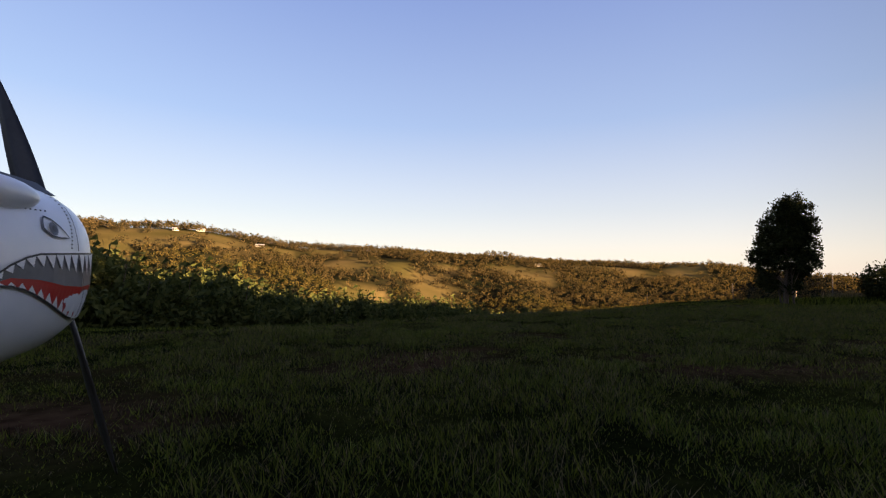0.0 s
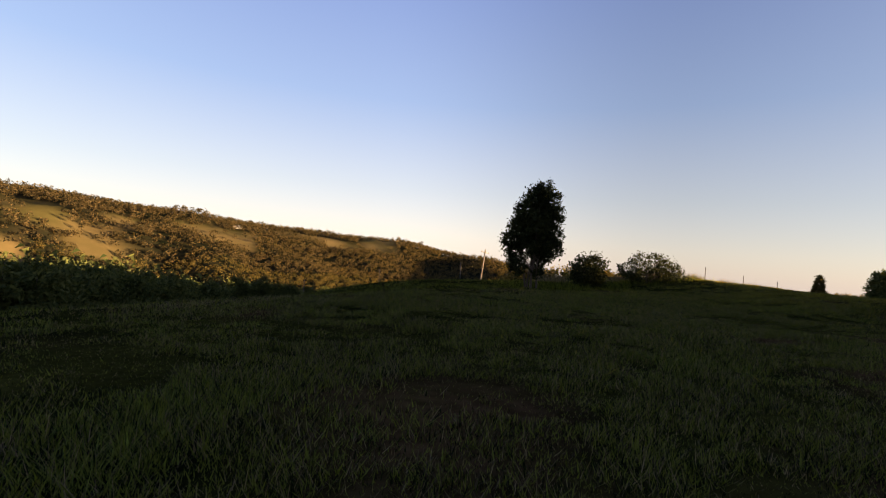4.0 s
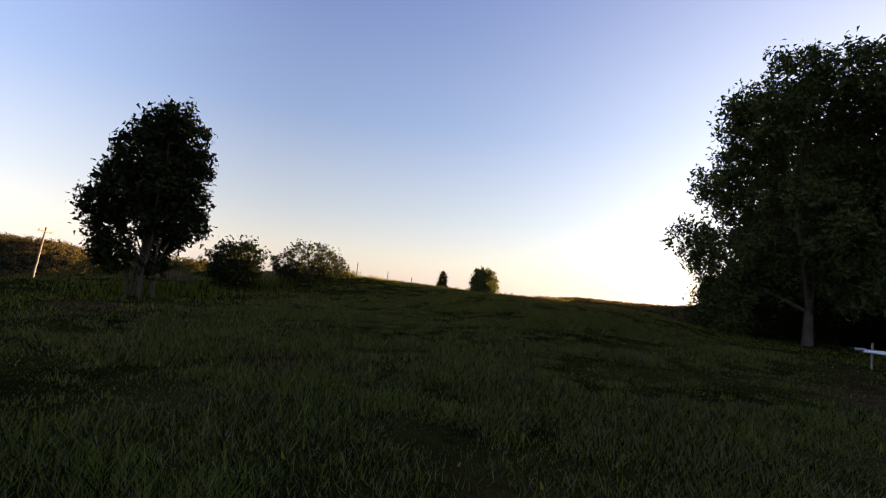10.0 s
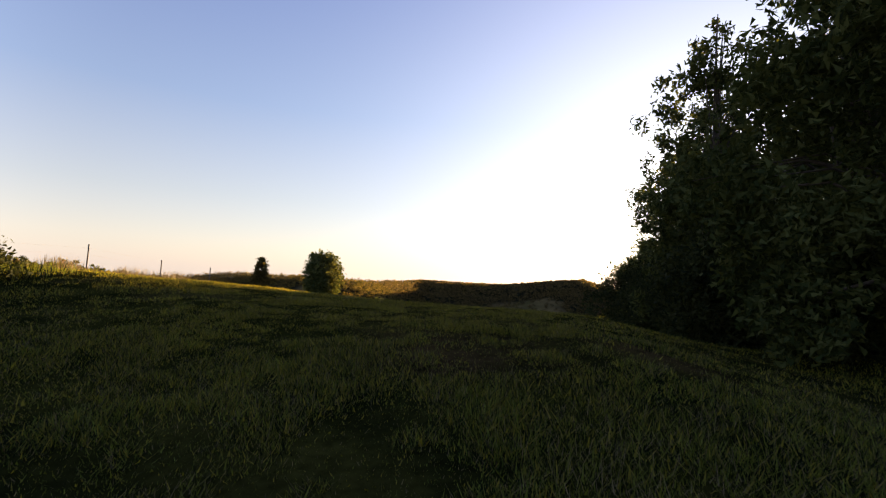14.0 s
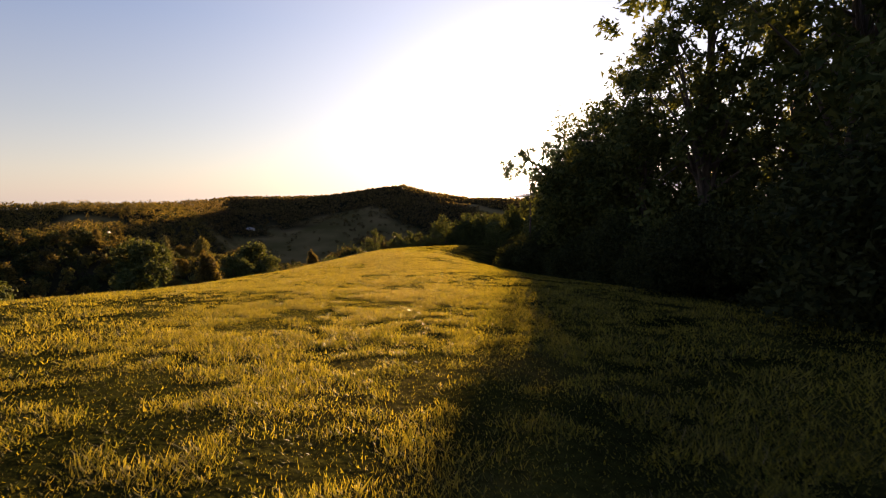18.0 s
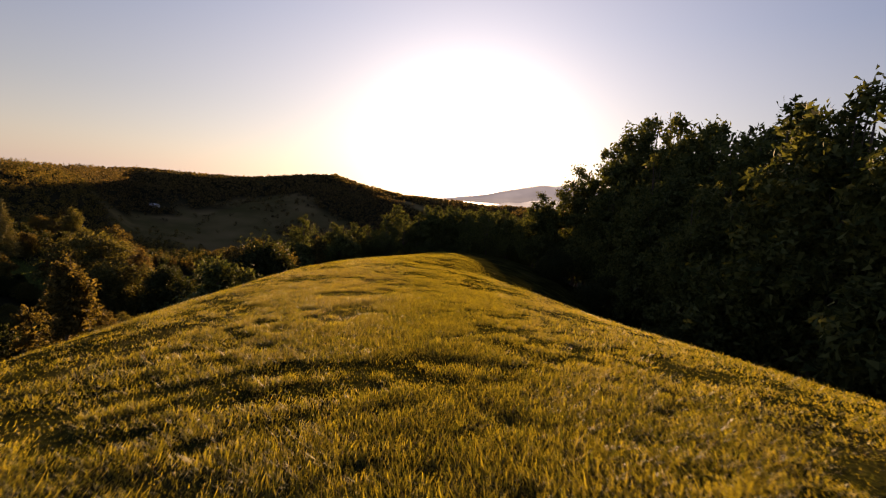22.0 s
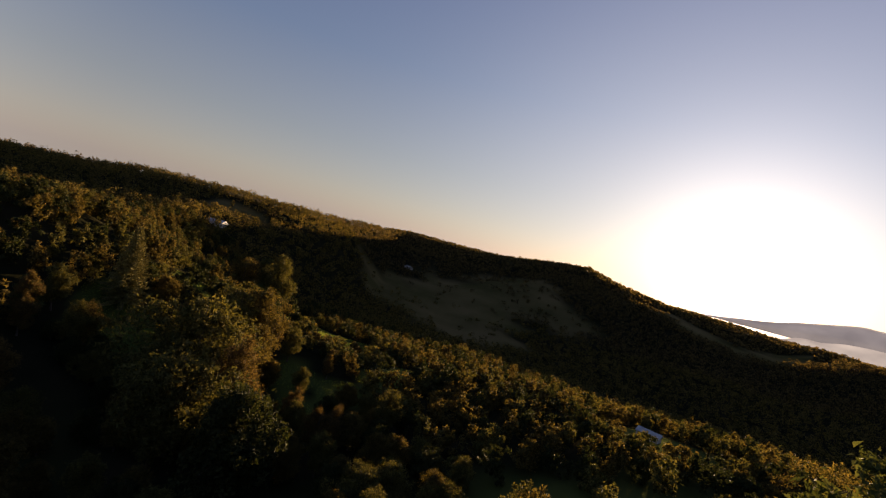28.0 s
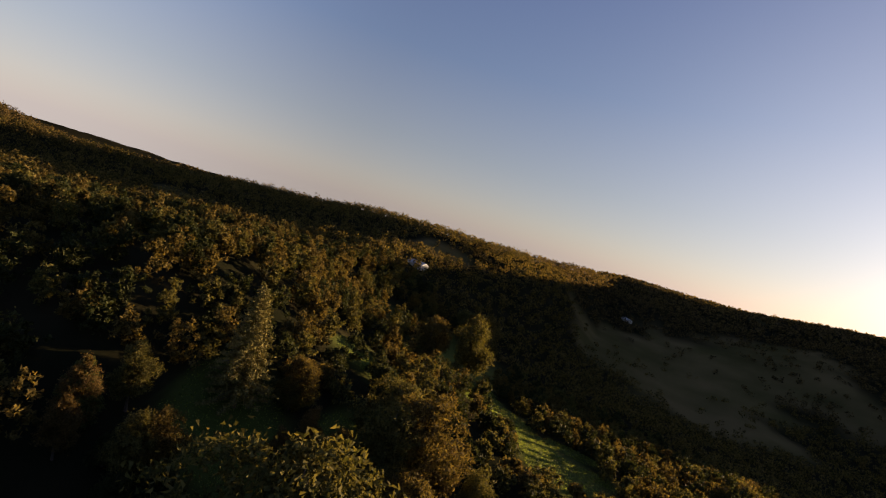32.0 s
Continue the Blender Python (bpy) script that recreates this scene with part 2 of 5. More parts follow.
def ground_material():
    """Pasture near by: green turf, darkened as shade between blades, with brown worn patches; woodland floor darkened
    as shade under crowns, and pasture, on the far hills.
    """
    m = bpy.data.materials.new("pasture_ground")
    m.use_nodes = True
    t = m.node_tree
    b = t.nodes["Principled BSDF"]
    b.inputs["Roughness"].default_value = 0.95
    b.inputs["Specular IOR Level"].default_value = 0.0
    pos = t.nodes.new("ShaderNodeNewGeometry")

    def noise_ramp(scale, detail, a, ca, c, cc):
        n, r = t.nodes.new("ShaderNodeTexNoise"), t.nodes.new("ShaderNodeValToRGB")
        n.inputs["Scale"].default_value, n.inputs["Detail"].default_value = scale, detail
        t.links.new(pos.outputs["Position"], n.inputs["Vector"])
        t.links.new(n.outputs["Fac"], r.inputs["Fac"])
        r.color_ramp.elements[0].position, r.color_ramp.elements[1].position = a, c
        r.color_ramp.elements[0].color, r.color_ramp.elements[1].color = (*ca, 1), (*cc, 1)
        return r.outputs["Color"]

    def mix(fac, a, c, mode="MIX"):
        x = t.nodes.new("ShaderNodeMix")
        x.data_type, x.blend_type = "RGBA", mode
        if hasattr(fac, "default_value") and not isinstance(fac, float):
            t.links.new(fac, x.inputs["Factor"])
        else:
            x.inputs["Factor"].default_value = fac
        t.links.new(a, x.inputs["A"])
        t.links.new(c, x.inputs["B"])
        return x.outputs["Result"]

    # Turf base kept near black: the shade between blades is in its colour.
    green = noise_ramp(0.6, 5, 0.35, (0.007, 0.009, 0.003), 0.68, (0.030, 0.030, 0.008))
    fine = noise_ramp(9.0, 5, 0.3, (0.45, 0.45, 0.4), 0.75, (1.35, 1.3, 1.1))
    green = mix(0.8, green, fine, "MULTIPLY")
    soil = noise_ramp(5.0, 5, 0.3, (0.028, 0.014, 0.008), 0.7, (0.075, 0.042, 0.022))
    dry = noise_ramp(0.28, 6, 0.56, (0, 0, 0), 0.70, (0.6, 0.6, 0.6))
    straw = noise_ramp(7.0, 4, 0.3, (0.022, 0.018, 0.006), 0.7, (0.055, 0.045, 0.016))
    cover = t.nodes.new("ShaderNodeAttribute")
    cover.attribute_name = "cover"
    sep = t.nodes.new("ShaderNodeSeparateColor")
    t.links.new(cover.outputs["Color"], sep.inputs["Color"])
    near = mix(sep.outputs["Blue"], mix(dry, green, straw), soil)
    far = noise_ramp(0.006, 6, 0.4, (0.052, 0.068, 0.016), 0.62, (0.092, 0.090, 0.026))
    # Woodland floor darkened to paint the shade in gaps between crowns.
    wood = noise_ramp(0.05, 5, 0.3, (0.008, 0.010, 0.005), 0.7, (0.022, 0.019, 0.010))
    worn = noise_ramp(0.012, 6, 0.38, (0.060, 0.052, 0.018), 0.64, (0.115, 0.085, 0.036))
    far = mix(sep.outputs["Blue"], far, worn)
    col = mix(sep.outputs["Red"], near, far)
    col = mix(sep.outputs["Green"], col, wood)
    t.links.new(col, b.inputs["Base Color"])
    nb, bp = t.nodes.new("ShaderNodeTexNoise"), t.nodes.new("ShaderNodeBump")
    nb.inputs["Scale"].default_value, nb.inputs["Detail"].default_value = 7.0, 6
    bp.inputs["Strength"].default_value, bp.inputs["Distance"].default_value = 0.7, 0.1
    t.links.new(pos.outputs["Position"], nb.inputs["Vector"])
    t.links.new(nb.outputs["Fac"], bp.inputs["Height"])
    t.links.new(bp.outputs["Normal"], b.inputs["Normal"])
    return m


M_GROUND = ground_material()


# ---- mesh helpers ----
def mesh_np(name, verts, faces, mat, smooth=False):
    """A mesh from arrays: verts (n, 3) and faces (m, 3) or (m, 4)."""
    verts, faces = np.asarray(verts, np.float32), np.asarray(faces, np.int32)
    me = bpy.data.meshes.new(name)
    m, k = faces.shape
    me.vertices.add(len(verts))
    me.vertices.foreach_set("co", verts.ravel())
    me.loops.add(m * k)
    me.loops.foreach_set("vertex_index", faces.ravel())
    me.polygons.add(m)
    me.polygons.foreach_set("loop_start", np.arange(0, m * k, k, dtype=np.int32))
    me.polygons.foreach_set("loop_total", np.full(m, k, np.int32))
    me.polygons.foreach_set("use_smooth", np.full(m, smooth))
    me.update(calc_edges=True)
    me.validate()
    me.materials.append(mat)
    return me


def part(name, bm, mat, parent=None, label="", smooth=False):
    """Links a bmesh, or a ready mesh, as one mesh object under a thing or a part."""
    if isinstance(bm, bmesh.types.BMesh):
        me = bpy.data.meshes.new(name)
        if smooth:
            for f in bm.faces:
                f.smooth = True
        bm.to_mesh(me)
        bm.free()
        me.materials.append(mat)
    else:
        me = bm
    ob = new(name, me)
    if parent is not None:
        ob.parent = parent
    if label:
        tagged(ob, label)
    return ob


def tube(points, radii, sides=8):
    """A tapered tube along points as arrays of verts and quads."""
    pts, vs, fs = [Vector(p) for p in points], [], []
    for i, (p, r) in enumerate(zip(pts, radii)):
        d = (pts[min(i + 1, len(pts) - 1)] - pts[max(i - 1, 0)]).normalized()
        a = d.orthogonal().normalized()
        b = d.cross(a)
        if i:
            a = (pa - d * pa.dot(d)).normalized()
            b = d.cross(a)
        pa = a
        for k in range(sides):
            w = 2 * math.pi * k / sides
            vs.append(p + (a * math.cos(w) + b * math.sin(w)) * r)
        if i:
            o = (i - 1) * sides
            fs += [(o + k, o + (k + 1) % sides, o + sides + (k + 1) % sides, o + sides + k) for k in range(sides)]
    return np.array([tuple(v) for v in vs]), np.array(fs)


def joined(pieces):
    vs, fs, o = [], [], 0
    for v, f in pieces:
        vs.append(v)
        fs.append(f + o)
        o += len(v)
    return np.concatenate(vs), np.concatenate(fs)


def smooth01(a):
    a = np.clip(a, 0, 1)
    return a * a * (3 - 2 * a)


def value_noise(x, y, seed):
    """Smooth noise from -1 to 1 on a unit lattice."""
    xi, yi = np.floor(x), np.floor(y)
    fx, fy = smooth01(x - xi), smooth01(y - yi)

    def corner(a, b):
        s = np.sin(a * 127.1 + b * 311.7 + seed * 74.7) * 43758.5453
        return 2 * (s - np.floor(s)) - 1

    lo = corner(xi, yi) * (1 - fx) + corner(xi + 1, yi) * fx
    hi = corner(xi, yi + 1) * (1 - fx) + corner(xi + 1, yi + 1) * fx
    return lo * (1 - fy) + hi * fy


# ---- the lie of the land ----
NORTH_EDGE = [(-60, -6), (-20, 4), (0, 8), (12, 18), (22, 30), (42, 36), (66, 24), (95, 2), (125, -13), (150, -22), (178, -36), (206, -50)]
SOUTH_EDGE = [(214, -74), (196, -92), (172, -77), (152, -63), (134, -44), (122, -36), (92, -20), (60, -9), (28, 0), (0, -16), (-60, -30)]
FIELD = np.array(NORTH_EDGE + SOUTH_EDGE, float)
AXIS_AT, AXIS_DIR = np.array([28.0, 15.0]), np.array([0.937, -0.35])
AXIS_S = [-60, 0, 8, 14, 20, 30, 42, 55, 70, 80, 90, 100, 110, 125, 140, 155, 175, 200, 240]
AXIS_Z = [0, 0.45, 0.45, 0.05, -0.45, -1.5, -2.7, -3.9, -5.2, -6.1, -7.1, -8.0, -9.0, -10.7, -12.3, -14.0, -17.5, -24.0, -38.0]
HUB = np.array([120.0, 0.0])
# crest line of the hills round the valley: bearing from the hub, distance, height; and the valley floor's height
CREST_AZ = [-180, -120, -90, -60, -47, -38, -28, -20, -8, 3, 17, 29, 36, 41, 47, 53, 58, 65, 72, 81, 88, 92, 96, 106, 116, 120, 124, 133, 145, 155, 165, 180]
CREST_R = [700, 700, 750, 850, 800, 790, 820, 880, 930, 990, 1050, 1050, 950, 850, 830, 830, 840, 820, 780, 740, 800, 1000, 1550, 1500, 1400, 1400, 1400, 1600, 900, 850, 800, 700]
CREST_Z = [-5, 20, 60, 70, 64, 64, 60, 58, 50, 36, 32, 22, 8, -23, -43, -41, -33, -25, -15, -14, -17, -18, -13, -9, 17, -8, -26, -40, -26, -24, -22, -5]
FLOOR_AZ = [-180, -100, -60, 0, 25, 40, 52, 60, 70, 80, 90, 105, 120, 140, 160, 180]
FLOOR_Z = [-40, -50, -62, -66, -64, -60, -58, -60, -56, -50, -92, -108, -108, -90, -70, -40]


def outside(x, y):
    """Distance outside the field's outline; 0 within it."""
    d = np.full(np.shape(x), 1e9)
    inside = np.zeros(np.shape(x), bool)
    for (ax, ay), (bx, by) in zip(FIELD, np.roll(FIELD, -1, 0)):
        ex, ey = bx - ax, by - ay
        k = np.clip(((x - ax) * ex + (y - ay) * ey) / (ex * ex + ey * ey), 0, 1)
        d = np.minimum(d, np.hypot(x - ax - k * ex, y - ay - k * ey))
        if ay != by:
            inside ^= ((ay > y) != (by > y)) & (x < (bx - ax) * (y - ay) / (by - ay) + ax)
    return np.where(inside, 0.0, d)


def height(x, y):
    x, y = np.asarray(x, float), np.asarray(y, float)
    d = outside(x, y)
    s = (x - AXIS_AT[0]) * AXIS_DIR[0] + (y - AXIS_AT[1]) * AXIS_DIR[1]
    side = (x - AXIS_AT[0]) * -AXIS_DIR[1] + (y - AXIS_AT[1]) * AXIS_DIR[0]
    off = side - np.interp(s, [55, 88, 105, 125, 145, 170, 200], [1.5, -1.5, -4.0, -15.0, -24.0, -30.0, -34.0])
    bow = np.interp(s, [10, 20, 28, 55, 88, 110, 130, 160], [0, 0.002, 0.005, 0.009, 0.017, 0.014, 0.010, 0.009])
    near = np.interp(s, AXIS_S, AXIS_Z) - bow * np.where(np.abs(off) < 14, off**2, 196 + 28 * (np.abs(off) - 14))
    near = near + 1.35 * np.exp(-(((x - 62) / 20) ** 2 + ((y - 20 + 0.3 * (x - 62)) / 9) ** 2))
    # the far paddock swells again behind the fence
    knoll = 2.5 * np.exp(-(((x - 17.5) / 8) ** 2 + ((y - 56) / 9) ** 2))
    # the paddock lies a little below the crest of the strip
    q = x - np.where(y > 11, 0.75 * (y - 11), 2.2 * (11 - y))
    near = near - 0.72 * (1 - smooth01((q - 17) / 12)) * smooth01((48 - x) / 10)
    # the crest turns away and its north-eastern flank drops off
    flank = np.clip(((x - 114) + (y + 11.5)) * 0.707, 0, None)
    near = near - smooth01((x - 104) / 12) * smooth01((205 - x) / 40) * np.where(flank < 8, 0.032 * flank**2, 2.048 + 0.40 * (flank - 8))
    fall = 1 + 1.6 * smooth01((y - 18) / 10) * smooth01((60 - x) / 20)
    near = near + knoll - fall * np.where(d < 20, 0.004 * d * d, 1.6 + 0.16 * (d - 20))
    rx, ry = x - HUB[0], y - HUB[1]
    r, az = np.hypot(rx, ry), np.degrees(np.arctan2(rx, ry))
    reach, top = np.interp(az, CREST_AZ, CREST_R), np.interp(az, CREST_AZ, CREST_Z)
    floor = np.interp(az, FLOOR_AZ, FLOOR_Z)
    floor = floor * (0.42 + 0.58 * smooth01((r - 180) / 450))
    u = r / reach
    far = floor + (top - floor) * smooth01((u - 0.42) / 0.58) ** 0.9
    far = np.where(u > 1, top - 130 * smooth01((u - 1) / 1.6), far)
    # a wooded spur to the north-east, added to shade the northern valley and lift the skyline
    k = np.clip(((x - 170) * 160 + (y - 50) * 230) / (160 ** 2 + 230 ** 2), 0, 1)
    spur = np.exp(-((np.hypot(x - 170 - 160 * k, y - 50 - 230 * k) / 75) ** 2))
    far = far + (-5 - far) * spur
    rough = value_noise(x / 170, y / 170, 3) * 9 + value_noise(x / 60, y / 60, 5) * 3.5
    rough = rough * (1 + 0.9 * smooth01((y - 200) / 150))
    far = far + rough * smooth01((d - 60) / 250) * np.where(np.abs(u - 1) < 0.12, 0.45, 1.0)
    w = smooth01((d - 25) / 190)
    small = value_noise(x / 2.3, y / 2.3, 1) * 0.03 + value_noise(x / 9, y / 9, 2) * 0.05
    return near * (1 - w) + far * w + small


def spaced(lo, hi, a, b, step, grow):
    """Grid lines: even between a and b, ever wider outside, out to lo and hi."""
    mid = list(np.arange(a, b + step / 2, step))
    for end, sign in ((hi, 1), (lo, -1)):
        g, p, out = step, mid[-1] if sign > 0 else mid[0], []
        while (p - end) * sign < 0:
            g *= grow
            p += sign * g
            out.append(p)
        mid = mid + out if sign > 0 else out[::-1] + mid
    return np.array(mid)


GX, GY = spaced(-4300, 4600, -32, 160, 1.2, 1.035), spaced(-4300, 4600, -50, 52, 1.2, 1.035)
gx, gy = np.meshgrid(GX, GY)
gz = height(gx, gy)
nx, ny = len(GX), len(GY)
ids = np.arange(nx * ny).reshape(ny, nx)
quads = np.stack([ids[:-1, :-1], ids[:-1, 1:], ids[1:, 1:], ids[1:, :-1]], -1).reshape(-1, 4)
ground_mesh = mesh_np("ground", np.stack([gx, gy, gz], -1).reshape(-1, 3), quads, M_GROUND, smooth=True)
ground = tagged(new("ground", ground_mesh), "grassy hilltop airstrip above wooded valleys and hills", "ground", kind="structure")


def ground_z(x, y):
    """The height of the ground's own mesh, between its grid lines."""
    i, j = np.clip(np.searchsorted(GX, x) - 1, 0, nx - 2), np.clip(np.searchsorted(GY, y) - 1, 0, ny - 2)
    u, v = (x - GX[i]) / (GX[i + 1] - GX[i]), (y - GY[j]) / (GY[j + 1] - GY[j])
    lo, hi = gz[j, i] * (1 - u) + gz[j, i + 1] * u, gz[j + 1, i] * (1 - u) + gz[j + 1, i + 1] * u
    return lo * (1 - v) + hi * v


# ---- where trees grow on the far land: pastures are open ----
PASTURES = [(-285, 560, 75, 0.05), (-200, 640, 40, 0.2), (-105, 655, 50, 0.15), (150, 750, 55, 0.1), (40, 700, 30, 0.2), (-75, 553, 35, 0.1),
            (414, -55, 12, 0), (425, -53, 14, 0), (441, -41, 15, 0), (460, -29, 15, 0), (480, -17, 13, 0), (497, -12, 13, 0), (511, -8, 11, 0), (920, -190, 120, 0.03), (1000, -240, 90, 0.05), (850, -130, 60, 0.05), (790, -215, 60, 0.1), (960, -325, 70, 0.12), (1090, -330, 80, 0.2), (900, -370, 50, 0.25), (725, 85, 32, 0.05),
            (407, 9, 9, 0), (350, 15, 7, 0), (372, -4, 6, 0), (357, 12, 11, 0), (350, 5, 8, 0), (343, -2, 7, 0.1), (541, 15, 14, 0), (338, -46, 9, 0), (366, -172, 22, 0),
            (360, -40, 9, 0), (357, -57, 9, 0), (375, -70, 10, 0), (391, -79, 10, 0), (415, -102, 13, 0.2), (487, -163, 22, 0.3), (425, -149, 14, 0.2), (432, -68, 9, 0.2), (455, -60, 10, 0.2)]


def wooded(x, y):
    """How thickly trees stand: 0 on pasture, 1 in the woods."""
    w = smooth01((value_noise(x / 140, y / 140, 11) + 0.5 * value_noise(x / 50, y / 50, 12) + 1.0) / 0.5)
    for px, py, pr, keep in PASTURES:
        k = smooth01((np.hypot(x - px, y - py) / pr + (0.35 * value_noise(x / 34, y / 34, 19) if pr > 40 else 0) - 0.8) / 0.4)
        w = keep + (w - keep) * k
    return w


def bare_soil(x, y):
    """Trodden patches and wheel tracks where the soil shows: 0 to 1."""
    patch = smooth01((value_noise(x / 3.4, y / 3.4, 33) + 0.5 * value_noise(x / 1.3, y / 1.3, 34) - 0.56) / 0.5)
    patch = np.maximum(patch, 0.9 * smooth01(1.5 - np.hypot((x - 2.0) / 1.1, (y - 9.2) / 0.75) + 0.5 * value_noise(x / 0.6, y / 0.6, 35)))
    for ax, ay, bx, by in ((2, 6, 16, 9), (2.6, 4.6, 17, 7.4), (9, 11, 24, 5)):
        ex, ey = bx - ax, by - ay
        k = np.clip(((x - ax) * ex + (y - ay) * ey) / (ex * ex + ey * ey), 0, 1)
        off = np.hypot(x - ax - k * ex, y - ay - k * ey) + 0.5 * value_noise(x / 1.7, y / 1.7, 36)
        patch = np.maximum(patch, 0.8 * smooth01((0.6 - off) / 0.5))
    return patch * smooth01((38 - x) / 16)


col = np.ones((nx * ny, 4), np.float32)
gd = outside(gx, gy).ravel()
col[:, 0] = smooth01((gd - 30) / 60)
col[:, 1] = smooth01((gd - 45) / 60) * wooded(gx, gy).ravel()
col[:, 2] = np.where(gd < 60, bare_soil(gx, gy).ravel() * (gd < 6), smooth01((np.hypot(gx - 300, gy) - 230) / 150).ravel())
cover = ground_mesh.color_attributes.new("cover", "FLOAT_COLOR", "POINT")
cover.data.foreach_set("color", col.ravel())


# ---- trees ----
RNG = np.random.default_rng(7)


def leaf_quads(at, size, spread=0.35, rng=RNG, long=1.6):
    """One small folded leaf spray at each place, turned at random."""
    n = len(at)
    a = rng.normal(size=(n, 3))
    a /= np.linalg.norm(a, axis=1, keepdims=True)
    b = np.cross(a, rng.normal(size=(n, 3)))
    b /= np.linalg.norm(b, axis=1, keepdims=True)
    s = size * (1 + spread * rng.uniform(-1, 1, (n, 1)))
    a, b = a * s * long / 2, b * s / 2
    v = np.stack([at - a - b * 0.55, at - a * 0.6 + b * 0.9, at + a], 1).reshape(-1, 3)
    return v, np.arange(3 * n).reshape(-1, 3)


def crown_places(lumps, n, clump, rng=RNG, hollow=0.55, per=30):
    """Places for leaves: in small clumps spread through the outer part of some ellipsoids (x, y, z, rx, ry, rz)."""
    vol = np.array([l[3] * l[4] * l[5] for l in lumps]) ** (2 / 3)
    k = max(1, n // per)
    pick = rng.choice(len(lumps), k, p=vol / vol.sum())
    d = rng.normal(size=(k, 3))
    d /= np.linalg.norm(d, axis=1, keepdims=True)
    rad = rng.uniform(hollow, 1.0, (k, 1)) ** 0.6
    L = np.array(lumps)[pick]
    c = L[:, :3] + d * rad * L[:, 3:]
    r = clump * rng.uniform(0.5, 1.3, (k, 1, 1))
    p = c[:, None] + rng.normal(size=(k, per, 3)) * r * 0.42
    return p.reshape(-1, 3)


def tree_meshes(name, lumps, trunk_r, leaves, leaf, clump, seed, stems=1, bark=None, foliage=None, bare=0.3, limbs=9, hollow=0.55, per=30):
    """Meshes of one tree: the trunk with its limbs, and the crown of leaf sprays."""
    rng = np.random.default_rng(seed)
    top = max(l[2] for l in lumps)
    pieces = []
    for s in range(stems):
        off = rng.normal(size=2) * trunk_r * (1.6 if stems > 1 else 0)
        pts, x, y = [], off[0], off[1]
        lean = rng.normal(size=2) * (0.09 if stems > 1 else 0.035)
        for i in range(7):
            z = top * (0.86 if stems > 1 else 1) * i / 6
            pts.append((x + lean[0] * z + rng.normal() * 0.02 * top * (i > 0) * 0.4, y + lean[1] * z + rng.normal() * 0.02 * top * (i > 0) * 0.4, z - (0.25 if i == 0 else 0)))
        pieces.append(tube(pts, [trunk_r * (1.35 if i == 0 else 1) * (1 - i / 6.6) / (stems ** 0.5) for i in range(7)], 8))
        for i in range(limbs):
            l = lumps[rng.integers(len(lumps))]
            f = min(rng.uniform(bare, 0.8), 0.9 * (l[2] + 0.3 * l[5]) / top)
            k = f * 6
            a = Vector(pts[int(k)]).lerp(Vector(pts[min(6, int(k) + 1)]), k - int(k))
            e = Vector((l[0] + rng.uniform(-0.5, 0.5) * l[3], l[1] + rng.uniform(-0.5, 0.5) * l[4], max(l[2] + rng.uniform(-0.5, 0.4) * l[5], a.z + 0.2)))
            mid = a.lerp(e, 0.5) + Vector((0, 0, 0.06 * top))
            r0 = trunk_r * (1 - f) * 0.5 / (stems ** 0.5) + 0.01
            pieces.append(tube([a, a.lerp(mid, 0.55), mid, e], [r0, r0 * 0.75, r0 * 0.5, r0 * 0.15], 5))
    v, f = joined(pieces)
    wood = mesh_np(name + "_trunk", v, f, bark or M_BARK, smooth=True)
    v, f = leaf_quads(crown_places(lumps, leaves, clump, rng, hollow, per), leaf, rng=rng)
    return wood, mesh_np(name + "_crown", v, f, foliage or M_LEAF)


def plant_tree(meshes, at, label, category="tree", name="tree", group="", turn=0.0, size=1.0):
    z = float(height(at[0], at[1])) if len(at) < 3 else at[2]
    ob = tagged(new(name), label, category, group)
    ob.matrix_basis = Matrix.Translation((at[0], at[1], z - 0.06)) @ Matrix.Rotation(turn, 4, "Z") @ Matrix.Scale(size, 4)
    part("trunk", meshes[0], None, ob)
    part("crown", meshes[1], None, ob)
    return ob


def lump_cloud(w, h, base, n, seed, flare=0.0):
    """Ellipsoids that make up a crown of width w, from base to height h."""
    rng = np.random.default_rng(seed)
    out = []
    for i in range(n):
        f = (i + 0.5) / n
        z = base + (h - base) * (0.1 + 0.8 * f)
        wide = w / 2 * math.sin(math.pi * min(1, 0.22 + 0.78 * f)) ** 0.7 * (1 - flare * f)
        a, q = rng.uniform(0, 6.283), rng.uniform(0.15, 0.62) * wide
        r = wide * rng.uniform(0.45, 0.65)
        out.append((q * math.cos(a), q * math.sin(a), z, r, r, r * rng.uniform(0.6, 0.9)))
    return out


